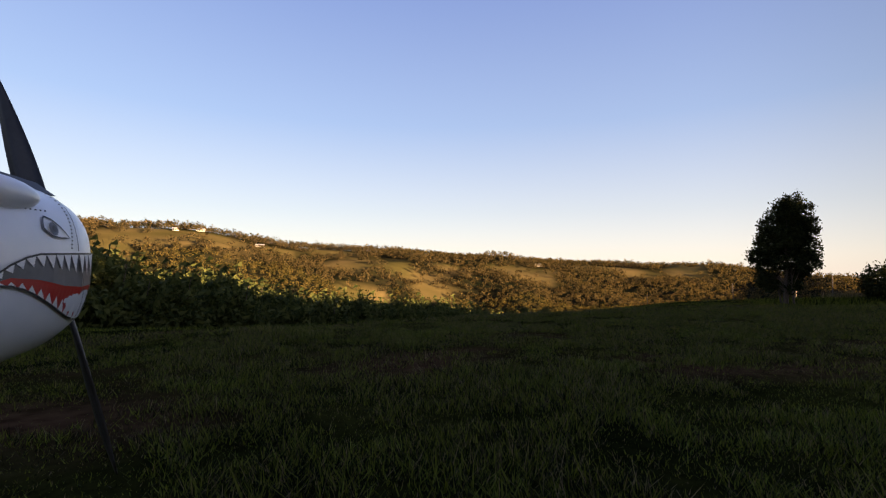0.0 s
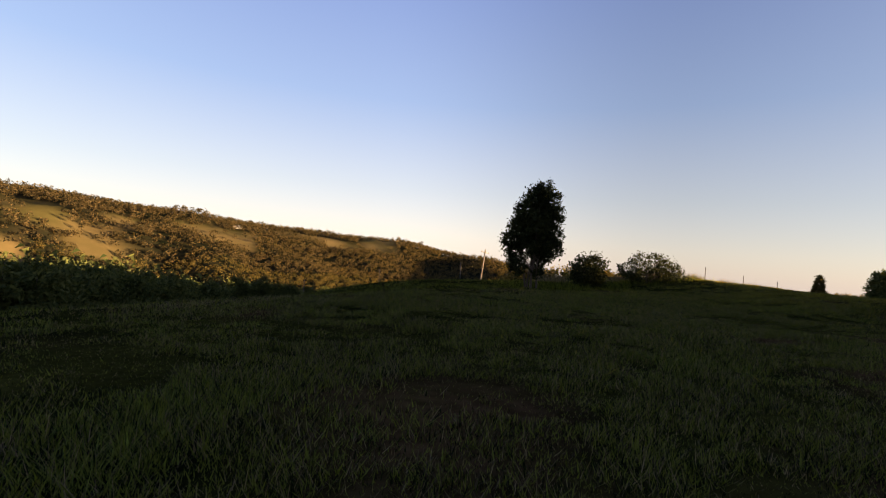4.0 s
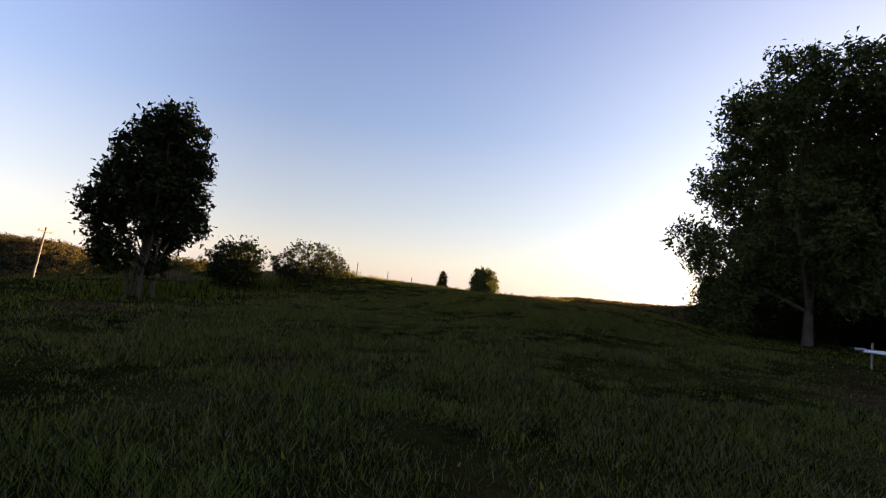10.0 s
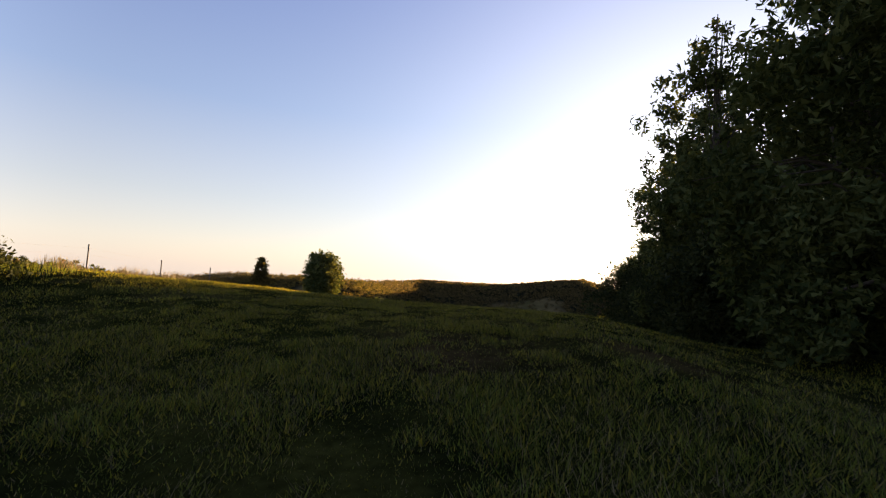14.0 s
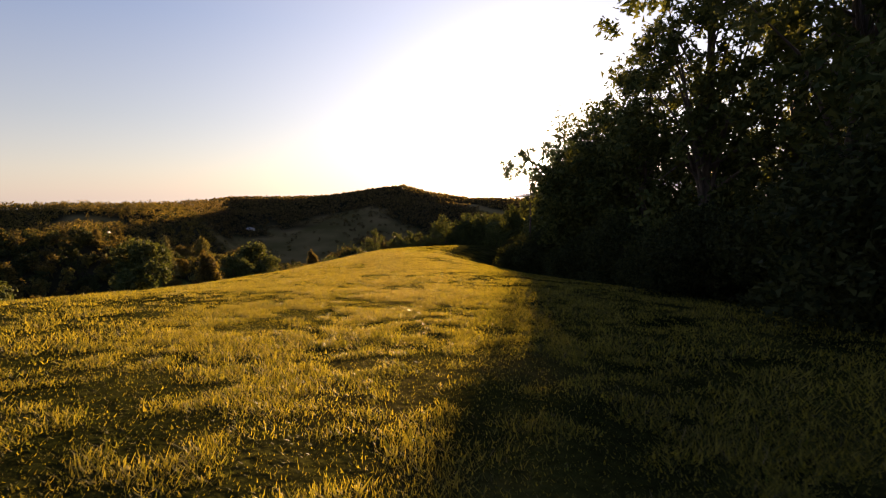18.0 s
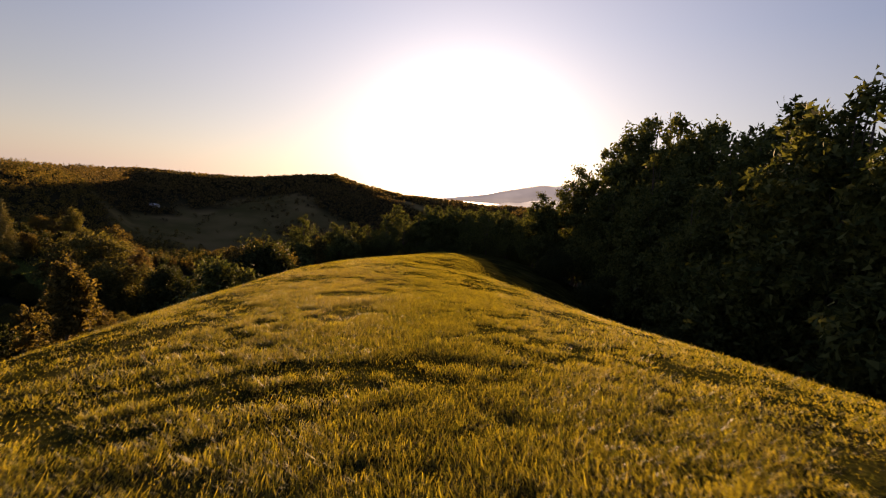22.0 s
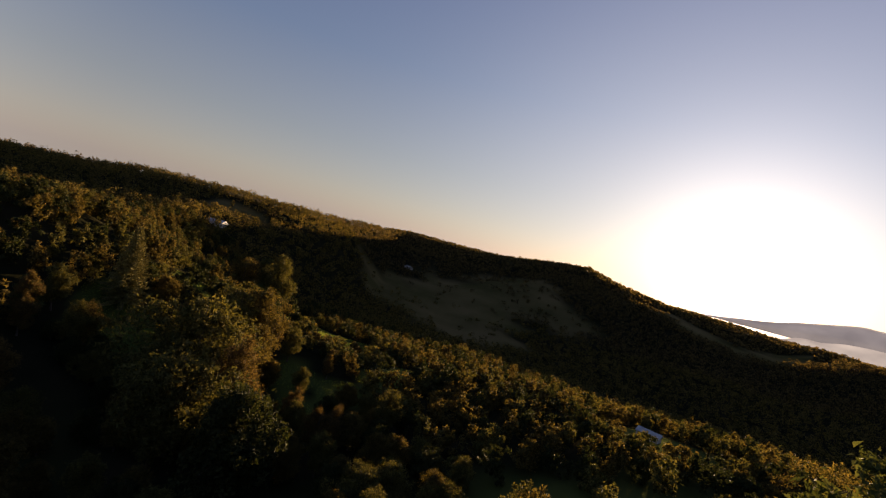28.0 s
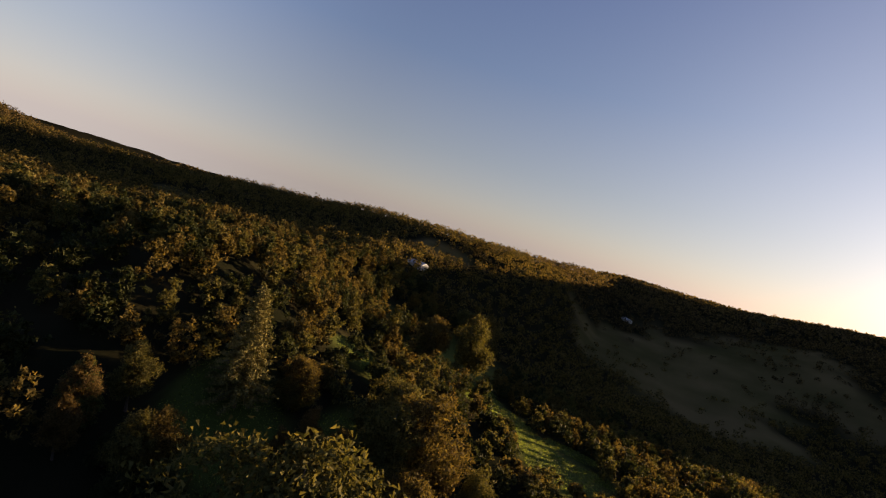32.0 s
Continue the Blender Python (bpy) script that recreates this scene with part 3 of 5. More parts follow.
# the lone tree in the paddock, many-stemmed
LONE = [((u * 0.80 - 0.12) * 0.671 + k * 0.5, k * 0.45 - (u * 0.80 - 0.12) * 0.743, z, r * 0.85, r * 0.85, r * 0.95) for u, z, r, k in (
    (0.75, 5.75, 0.62, 0.0), (0.2, 5.15, 0.75, 0.3), (1.3, 5.05, 0.72, -0.2), (0.9, 4.3, 0.95, 0.4), (-0.3, 4.4, 0.9, -0.3), (1.55, 4.1, 0.62, 0.1), (0.3, 3.5, 1.05, -0.5), (1.45, 3.2, 0.78, 0.3), (-0.8, 3.4, 0.8, 0.2), (0.4, 3.6, 0.9, 0.9),
    (-1.35, 2.75, 0.6, 0.0), (1.5, 2.4, 0.7, -0.3), (-0.95, 2.05, 0.7, 0.4), (0.85, 2.0, 0.6, 0.6), (-0.75, 1.3, 0.5, -0.3), (0.6, 1.1, 0.42, 0.2), (-1.1, 1.5, 0.42, 0.0), (0.1, 2.4, 0.5, -0.8))]
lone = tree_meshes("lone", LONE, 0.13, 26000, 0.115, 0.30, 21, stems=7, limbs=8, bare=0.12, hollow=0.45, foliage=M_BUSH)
plant_tree(lone, (20.5, 25.5), "shade-darkened leafy many-stemmed tree standing alone in the paddock")

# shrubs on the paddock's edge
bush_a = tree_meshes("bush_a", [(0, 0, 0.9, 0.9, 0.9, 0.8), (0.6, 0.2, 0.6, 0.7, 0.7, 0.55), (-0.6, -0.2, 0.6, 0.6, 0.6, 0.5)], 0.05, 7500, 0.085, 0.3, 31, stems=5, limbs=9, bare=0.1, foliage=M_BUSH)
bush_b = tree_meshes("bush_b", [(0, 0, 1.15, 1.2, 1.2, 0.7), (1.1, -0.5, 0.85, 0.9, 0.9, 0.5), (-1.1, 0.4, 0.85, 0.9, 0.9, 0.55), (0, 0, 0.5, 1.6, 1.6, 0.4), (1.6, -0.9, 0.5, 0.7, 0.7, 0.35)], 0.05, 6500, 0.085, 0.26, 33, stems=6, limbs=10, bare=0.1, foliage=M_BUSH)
plant_tree(bush_a, (28.0, 27.1), "shade-darkened thorny shrub by the paddock's edge", "shrub", "shrub", "shrubs on the paddock's edge", size=1.35)
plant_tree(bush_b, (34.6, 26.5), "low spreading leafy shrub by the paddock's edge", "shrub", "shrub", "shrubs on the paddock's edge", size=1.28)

# small trees on the crest
round_tree = tree_meshes("round", [(0, 0, 1.9, 1.3, 1.3, 1.5), (0.4, 0.2, 2.6, 0.9, 0.9, 0.9), (-0.5, 0, 1.2, 1.1, 1.1, 0.9)], 0.12, 15000, 0.14, 0.35, 41, limbs=6, bare=0.15, hollow=0.2)
slim_tree = tree_meshes("slim", [(0, 0, 1.0, 0.55, 0.55, 0.8), (0, 0, 1.8, 0.4, 0.4, 0.7), (0.1, 0, 2.3, 0.22, 0.22, 0.4)], 0.06, 3600, 0.13, 0.22, 43, limbs=4, bare=0.15, foliage=M_LEAF_OLIVE)
plant_tree(round_tree, (62.4, 18.2), "round dark tree on the crest of the field", size=1.25)
plant_tree(slim_tree, (57.0, 22.1), "slim young tree on the crest of the field")

# the tall wood along the strip
gum_a = tree_meshes("gum_a", lump_cloud(8.5, 14, 2.2, 26, 51), 0.2, 12500, 0.155, 0.46, 52, limbs=24, bare=0.2, hollow=0.3, per=48)
gum_b = tree_meshes("gum_b", lump_cloud(7.5, 14, 3.0, 20, 53, 0.2), 0.18, 11000, 0.155, 0.46, 54, limbs=24, bare=0.2, hollow=0.3, per=48)
gum_c = tree_meshes("gum_c", lump_cloud(7, 9, 0.6, 16, 55), 0.16, 22000, 0.13, 0.5, 56, limbs=16, bare=0.2, hollow=0.4, per=40)
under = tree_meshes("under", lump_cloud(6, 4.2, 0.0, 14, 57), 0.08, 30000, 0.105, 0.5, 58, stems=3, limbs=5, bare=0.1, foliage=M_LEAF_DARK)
gum_d = tree_meshes("gum_d", lump_cloud(7.4, 14, 0.6, 26, 47), 0.18, 21000, 0.2, 0.55, 48, limbs=18, bare=0.15, hollow=0.35, per=40)
TALL = {"a": (gum_a, 14.0), "b": (gum_b, 14.0), "c": (gum_c, 9.0), "d": (gum_d, 14.0)}
GUM = "tall dark gum tree in the wood beside the strip"
WOOD = [(34.5, -1.5, 15, "a"), (40.5, -0.5, 8, "c"), (33.0, -5.0, 16.5, "b"), (41, -2, 15, "b"), (40, -9, 16, "a"), (48, -7, 15.5, "a"), (46, -15, 17, "b"), (55, -12.5, 17, "b"), (54, -20, 17, "a"),
        (63, -16.5, 17, "a"), (62, -25, 16, "b"), (70, -20.5, 13.5, "b"), (70, -29, 13, "a"), (77, -23.6, 11, "c"), (79, -33, 11, "a"), (81.8, -28.3, 8, "c"), (85.8, -29.4, 4.6, "c"), (97.5, -38, 7.4, "d"), (91, -34, 9.5, "d"), (90, -37, 7, "a"),
        # Mostly unseen back rows, added to keep the low sun off the paddock.
        (29, -9, 16, "b"), (24, -18, 15, "a"), (33, -18, 16, "a"), (40, -24, 15, "b"), (52, -30, 14, "a"), (66, -37, 12, "b"), (36, -31, 13, "a"), (46, -39, 12, "b"), (58, -46, 11, "a"), (22, -29, 14, "b"), (30, -42, 12, "a"), (72, -45, 10, "a"), (84, -50, 8, "b"), (12, -30, 14, "a"), (5, -40, 14, "b"), (44, -52, 10, "a"),
        (142, -71, 4.6, "d"), (138, -75, 10.8, "d"), (134, -75, 13.6, "d"), (131, -78, 13.8, "d"), (127, -76, 12.6, "d"), (123, -72, 11.4, "d"), (119, -69, 10.4, "a"), (114, -62, 9.0, "d"), (109, -55, 9.4, "d"), (128, -63, 1.0, "d"), (121, -56, 0.5, "d"), (114, -49, 0.0, "d"), (134, -66, 0.5, "d"), (146, -67, -0.6, "d"), (148, -70, -2.6, "d"), (154, -75, -4.8, "d"), (160, -81, -6.0, "d"),
        (104, -44, 7.6, "d"), (112, -54, 6, "a"), (124, -60, 5.5, "d"), (117, -66, 5, "b"), (127, -70, 4, "a"), (104, -58, 4, "a"), (94, -50, 6, "b"), (146, -80, -1, "d"), (152, -86, -3, "d")]
for i, (x, y, top, kind) in enumerate(WOOD):
    meshes, tall = TALL[kind]
    g = float(height(x, y))
    if outside(x, y) < 2 and x > 95:
        continue
    plant_tree(meshes, (x, y), GUM, "tree", "gum_tree", "trees of the wood beside the strip", turn=i * 2.4, size=max(0.4, (top - g) / tall) * (1.06 if i < 12 else 1.0))
EDGE = [(-2.2, -0.2, 9.9, 1.8, 1.8, 1.4), (0.2, 0.0, 10.0, 1.8, 1.8, 1.5), (-1.8, -2.3, 9.9, 1.8, 1.8, 1.5), (-0.2, 1.9, 8.4, 1.8, 1.8, 1.5), (0.8, -1.7, 7.8, 2.4, 2.4, 2.1), (-0.9, -2.9, 7.0, 1.9, 1.9, 1.6), (1.4, 1.8, 6.3, 1.7, 1.7, 1.4), (-1.1, 0.8, 4.9, 2.1, 2.1, 1.8),
        (-1.0, -2.2, 4.7, 2.1, 2.1, 1.8), (2.0, 3.9, 4.3, 1.0, 1.0, 0.8), (-1.6, 2.6, 8.6, 1.6, 1.6, 1.4), (-2.4, 2.0, 9.8, 1.5, 1.5, 1.2), (-0.2, 3.2, 6.4, 1.4, 1.4, 1.1), (0.8, 3.0, 3.6, 1.4, 1.4, 1.2), (1.3, 0.2, 3.0, 1.9, 1.9, 1.6), (-1.1, -1.3, 2.8, 1.6, 1.6, 1.4), (2.1, 2.4, 2.2, 0.9, 0.9, 0.8), (1.0, 2.4, 1.3, 1.1, 1.1, 0.9)]
edge_tree = tree_meshes("edge", EDGE, 0.17, 56000, 0.135, 0.5, 59, limbs=24, bare=0.12, per=44, hollow=0.4)
plant_tree(edge_tree, (28.9, 2.6), "broad dark gum tree with a forked trunk at the wood's edge", "tree", "gum_tree", "trees of the wood beside the strip")
# a tall slender tree with an open crown
BOUGH = [(-u * 0.649 + q, -u * 0.76 + q, 13.8 + z, r, r, r * 0.75) for u, q, z, r in ((0, 0, 0.3, 1.3), (-1.6, 0.4, -0.3, 1.1), (-2.8, 0, 0.5, 0.8), (1.7, -0.3, 0.8, 1.3), (0.4, 0.5, 1.9, 1.1), (-1.2, 0, 1.4, 0.9), (2.8, 0.3, -0.4, 1.1), (0.8, 0, -1.3, 0.9), (2.2, 0, 2.3, 1.1))]
bough_tree = tree_meshes("bough", BOUGH, 0.16, 6500, 0.17, 0.5, 60, limbs=16, bare=0.6, per=26)
plant_tree(bough_tree, (91.9, -27.6), "tall slender gum tree with an open crown on a bare trunk", "tree", "gum_tree", "trees of the wood beside the strip")
# Later entries stand unseen inside the wood, added to stop sunlight leaking through.
UNDER = [(32.5, 1.8), (36, 0.6), (40, -0.5), (44, -1.5), (49, -3.5), (53, -7), (58, -8.5), (62, -12), (67, -14.5), (72, -17), (77, -19.5), (82, -21.5), (87, -23), (92, -26), (36, -4), (30, -4), (44, -9), (52, -15), (60, -20), (70, -25), (98, -36), (112, -50), (125, -55), (137, -60), (34, -12), (42, -18), (26, -13), (48, -25), (22, -22), (28, -8), (38, -20), (50, -31), (21, -12), (33, -25), (60, -38), (57, -24), (40, -30), (68, -33), (76, -38), (27, -19), (84, -32), (45, -20), (66, -42), (18, -20), (54, -42)]
for i, (x, y) in enumerate(UNDER):
    plant_tree(under, (x, y), "dense shade-darkened shrub under the trees of the wood", "shrub", "shrub", "shrubs of the wood", turn=i * 1.9, size=0.8 + 0.5 * ((i * 5) % 7) / 6)

# smaller trees down the other flank of the strip
side_tree = tree_meshes("side", lump_cloud(4.6, 6, 0.8, 10, 61), 0.14, 9000, 0.18, 0.45, 62, limbs=8, bare=0.2)
side_tree_b = tree_meshes("side_b", lump_cloud(3.6, 7, 0.8, 10, 63, 0.3), 0.14, 8500, 0.18, 0.45, 64, limbs=8, bare=0.2, foliage=M_LEAF_OLIVE)
FLANK = [(40, 31), (47, 34), (55, 29), (60, 35), (66, 30), (72, 33), (79, 29), (85, 34), (91, 28), (98, 31), (104, 26), (110, 30), (117, 22), (124, 26), (130, 20), (137, 23), (143, 17), (150, 20), (146, 8), (155, 4)]
for i, (s, l) in enumerate(FLANK):
    x, y = AXIS_AT[0] + s * AXIS_DIR[0] - l * AXIS_DIR[1], AXIS_AT[1] + s * AXIS_DIR[1] + l * AXIS_DIR[0]
    plant_tree(side_tree if i % 3 else side_tree_b, (x, y), "bushy tree on the slope below the strip", "tree", "tree", "trees on the slope", turn=i * 1.7, size=0.8 + 0.35 * ((i * 7) % 5) / 4)

# the row of bushy trees that follows the strip's edge
EDGE_ROW = [(89.8, 12.4, -1.1, 0), (97.7, 7.8, -3.1, 1), (103.4, 4.7, -4.5, 0), (107.1, 1.4, -3.4, 0), (117.4, -7.5, -6.2, 1), (149.8, -20.3, -11.0, 0), (181.4, -36.0, -14.2, 0), (202.0, -46.3, -16.4, 1), (209.0, -53.2, -16.6, 0), (208.6, -57.4, -15.2, 1), (206.5, -62.3, -14.2, 0)]
for i, (x, y, top, k) in enumerate(EDGE_ROW):
    g = float(height(x, y))
    plant_tree((side_tree, side_tree_b)[k], (x, y), "bushy sun-rimmed tree in the row along the strip's edge", "tree", "tree", "row of trees along the strip", turn=i * 2.3, size=max(0.4, (top - g) / (6, 7)[k]))

# the dark belt of trees just below the paddock's far edge
belt = [tree_meshes("belt_%d" % i, lump_cloud(w, 12, b, 14, 90 + i, fl), 0.2, 9500, 0.32, 0.75, 95 + i, limbs=9, bare=0.25) for i, (w, b, fl) in enumerate([(9, 1.0, 0.0), (7, 1.0, 0.3), (10, 0.5, 0.1)])]
rng = np.random.default_rng(97)
for i in range(130):
    az = -52 + 82 * (i + rng.uniform(0, 1)) / 130
    d = rng.uniform(52, 78) if i % 3 else rng.uniform(80, 150)
    x, y = d * math.sin(radians(az)), d * math.cos(radians(az)) - 1.5
    # Tops raised to the hillside's shadow edge, so these trees stand in for it.
    top = 0.8 + d * math.tan(radians(float(np.interp(az, [-52, -34, -32, -30, -26, -22, -20, -18, -13, -8, -4, 2, 6, 13, 20, 30], [6.5, 5.6, 4.6, 2.4, 2.9, 3.0, 1.9, 0.5, 0.1, -0.2, -1.0, -0.9, -1.9, -2.5, -2.8, -2.4])) - rng.uniform(-0.15, 0.8)))
    g = float(height(x, y))
    if outside(x, y) > 16 and top - g > 2.5:
        plant_tree(belt[i % 3], (x, y), "dark shaded tree on the slope below the paddock", "tree", "tree", "trees below the paddock", turn=i * 2.1, size=(top - g) / 12)

# the wood that closes the field's lower end
END = [(163, -77), (169, -81), (175, -83), (181, -87), (188, -92), (195, -97), (203, -95), (209, -88), (215, -81), (219, -73), (216, -65), (214, -56), (168, -88), (178, -93), (190, -101), (204, -103), (214, -96), (222, -87), (226, -77), (225, -66), (222, -56), (158, -84), (231, -95), (212, -108), (236, -72),
       # Rear rows added, hidden behind the first, to deepen the shade on the field.
       (206, -92), (212, -85), (199, -97), (185, -95), (172, -87), (198, -105), (208, -100), (218, -92), (224, -82), (229, -71), (196, -110), (220, -100), (228, -90), (218, -77), (232, -82), (184, -104)]
for i, (x, y) in enumerate(END):
    meshes, tall = TALL["dda"[i % 3]]
    top = (-5.6 if y < -93 else max(-17.0, -5.0 - 0.55 * max(0.0, x - 205))) + 0.7 * math.sin(i * 2.3)
    g = float(height(x, y))
    plant_tree(meshes, (x, y), "dark tree of the wood that closes the field's lower end", "tree", "tree", "trees at the field's end", turn=i * 1.9, size=max(0.45, (top - g) / tall))


# ---- the wooded hills ----
FLIGHT = np.array([(120, -21), (152, -45), (193, -60), (245, -55), (280, -47), (330, -20)], float)


def from_flight(x, y):
    d = np.full(np.shape(x), 1e9)
    for (ax, ay), (bx, by) in zip(FLIGHT[:-1], FLIGHT[1:]):
        ex, ey = bx - ax, by - ay
        k = np.clip(((x - ax) * ex + (y - ay) * ey) / (ex * ex + ey * ey), 0, 1)
        d = np.minimum(d, np.hypot(x - ax - k * ex, y - ay - k * ey))
    return d


def scatter(step, seed, lo, hi):
    """Uneven places for trees, where the land is wooded, between two distances from the flight's line."""
    rng = np.random.default_rng(seed)
    x, y = np.meshgrid(np.arange(-1300, 2300, step), np.arange(-1500, 1700, step))
    x, y = x.ravel() + rng.uniform(-0.5, 0.5, x.size) * step, y.ravel() + rng.uniform(-0.5, 0.5, y.size) * step
    d = from_flight(x, y)
    az = np.degrees(np.arctan2(x - HUB[0], y - HUB[1]))
    r = np.hypot(x - HUB[0], y - HUB[1])
    keep = (d > lo) & (d < hi) & (outside(x, y) > 42) & (rng.uniform(0, 1, x.size) < wooded(x, y)) & (az > -75) & (az < 172)
    keep &= r < np.interp(az, CREST_AZ, CREST_R) * 1.06
    return x[keep], y[keep], rng


WOODS = "distant wooded hillside of gum trees and rainforest"
def crown_cloud(x, y, tall, wide, n, leaf, mat, label, rng):
    """Many small crowns in one mesh: each a tuft of leaf sprays over three lobes, on the ground at x, y."""
    m = len(x)
    z = height(x, y)
    lobe = rng.normal(size=(m, 3, 3)) * np.array([0.24, 0.24, 0.15])
    pick = rng.integers(0, 3, (m, n))
    at = np.take_along_axis(lobe, pick[..., None], 1)
    d = rng.normal(size=(m, n, 3))
    d /= np.linalg.norm(d, axis=2, keepdims=True)
    at = at + d * np.array([0.36, 0.36, 0.36]) * rng.uniform(0.72, 1.0, (m, n, 1))
    at = at * np.stack([wide, wide, tall * 0.8], 1)[:, None] + np.stack([x, y, z + tall * 0.58], 1)[:, None]
    v, f = leaf_quads(at.reshape(-1, 3), leaf, rng=rng, long=1.3)
    return tagged(new("woods", mesh_np("woods", v, f, mat)), label, "woodland", kind="stuff")


x, y, rng = scatter(9.0, 5, 620, 2600)
near_hub = np.hypot(x - HUB[0], y - HUB[1]) < 1150
x, y = x[near_hub], y[near_hub]
tall, wide = rng.uniform(5, 13, len(x)), rng.uniform(6, 11, len(x))
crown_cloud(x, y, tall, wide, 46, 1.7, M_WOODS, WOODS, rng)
x, y, rng = scatter(13.0, 15, 620, 2600)
far_off = np.hypot(x - HUB[0], y - HUB[1]) >= 1150
x, y = x[far_off], y[far_off]
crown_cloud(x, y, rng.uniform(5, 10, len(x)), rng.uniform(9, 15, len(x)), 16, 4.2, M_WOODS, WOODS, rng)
x, y, rng = scatter(8.5, 6, 260, 620)
tall, wide = rng.uniform(5, 12, len(x)), rng.uniform(5.5, 10, len(x))
crown_cloud(x, y, tall, wide, 60, 1.3, M_VALLEY, "wooded valley sides of mixed gum and rainforest trees", rng)


def low_wood(x, y):
    """Trees stay low on the slope below the meadow."""
    return 0.42 + 0.58 * float(smooth01((math.hypot((x - 405) / 1.6, y + 48) - 12) / 16))


# trees that the flight passes near
V_KINDS = [(10, 11, 1.5, 21000, 0.20, 0.0, M_LEAF_OLIVE), (8, 13, 2.5, 18000, 0.20, 0.2, M_LEAF_WARM), (7, 9, 0.5, 15000, 0.20, 0.1, M_LEAF_DARK), (11, 9, 1.0, 21000, 0.20, 0.0, M_LEAF_WARM), (6.5, 13, 2.0, 17000, 0.17, 0.1, M_LEAF_BRONZE)]
V_TREES = [tree_meshes("valley_%d" % i, lump_cloud(w, h, b, 18, 70 + i, fl), 0.2, nl, lf, 0.7, 80 + i, limbs=8, bare=0.3, foliage=mt) for i, (w, h, b, nl, lf, fl, mt) in enumerate(V_KINDS)]
x, y, rng = scatter(7.6, 9, 8, 260)
ahead = (x > 168) & (y > -0.62 * x)
x, y = x[ahead], y[ahead]
order = np.argsort(from_flight(x, y))
for i in order[:150]:
    kind = int(rng.choice(5, p=(0.30, 0.24, 0.2, 0.18, 0.08)))
    plant_tree(V_TREES[kind], (x[i], y[i]), "%s tree in the valley woods" % ("spreading bronze-leaved" if kind == 4 else "spreading olive-green"), "tree", "tree", "trees of the valley woods", turn=rng.uniform(0, 6.28), size=rng.uniform(0.65, 1.2) * low_wood(x[i], y[i]))
rest = order[150:]
pieces = [[], [], []]
for k, i in enumerate(rest):
    w, h = rng.uniform(6, 11), rng.uniform(7, 13) * low_wood(x[i], y[i])
    lumps = np.array(lump_cloud(w, h, 0.8, 9, 1000 + int(i)))
    lumps[:, :3] += (x[i], y[i], float(height(x[i], y[i])))
    pieces[rng.choice(3, p=(0.4, 0.35, 0.25))].append(crown_places(lumps, 1250, 0.9, rng))
for crowns, leaf, label in zip(pieces, (M_LEAF_OLIVE, M_LEAF_DARK, M_LEAF_WARM), ("dense olive-green canopy of the wooded valley", "dark rainforest crowns among the valley trees", "green gum crowns of the wooded valley")):
    v, f = leaf_quads(np.concatenate(crowns), 0.52, rng=rng)
    tagged(new("valley_trees", mesh_np("valley_trees", v, f, leaf)), label, "woodland", kind="stuff")


# the mown meadow below the valley woods
rng = np.random.default_rng(77)
x, y = rng.uniform(325, 525, 170000), rng.uniform(-115, 25, 170000)
spot = np.zeros(len(x), bool)
for px, py, pr, keep in PASTURES:
    if 330 < px < 515 and -110 < py < 20:
        spot |= np.hypot(x - px, y - py) < pr * 0.95 + 1.5 * value_noise(x / 5, y / 5, 23)
x, y = x[spot], y[spot]
v, f = leaf_quads(np.stack([x, y, height(x, y) + rng.uniform(0.05, 0.22, len(x))], 1), 0.24, rng=rng)
tagged(new("meadow_grass", mesh_np("meadow_grass", v, f, M_FRESH)), "bright green mown grass of the valley meadow", "grass", kind="stuff")


# ---- the cloud bank and valley fog beyond the southern hills ----
# Emission stands in for daylight scattered by the far banks; they are no lamps.
def glowing(name, low, high):
    m = bpy.data.materials.new(name)
    m.use_nodes = True
    t = m.node_tree
    b = t.nodes["Principled BSDF"]
    b.inputs["Base Color"].default_value, b.inputs["Roughness"].default_value = (0.1, 0.1, 0.1, 1), 1.0
    b.inputs["Specular IOR Level"].default_value = 0.0
    n, r, pos = t.nodes.new("ShaderNodeTexNoise"), t.nodes.new("ShaderNodeValToRGB"), t.nodes.new("ShaderNodeNewGeometry")
    n.inputs["Scale"].default_value, n.inputs["Detail"].default_value = 0.006, 6
    r.color_ramp.elements[0].position, r.color_ramp.elements[1].position = 0.35, 0.7
    r.color_ramp.elements[0].color, r.color_ramp.elements[1].color = (*low, 1), (*high, 1)
    t.links.new(pos.outputs["Position"], n.inputs["Vector"])
    t.links.new(n.outputs["Fac"], r.inputs["Fac"])
    t.links.new(r.outputs["Color"], b.inputs["Emission Color"])
    b.inputs["Emission Strength"].default_value = 1.0
    return m


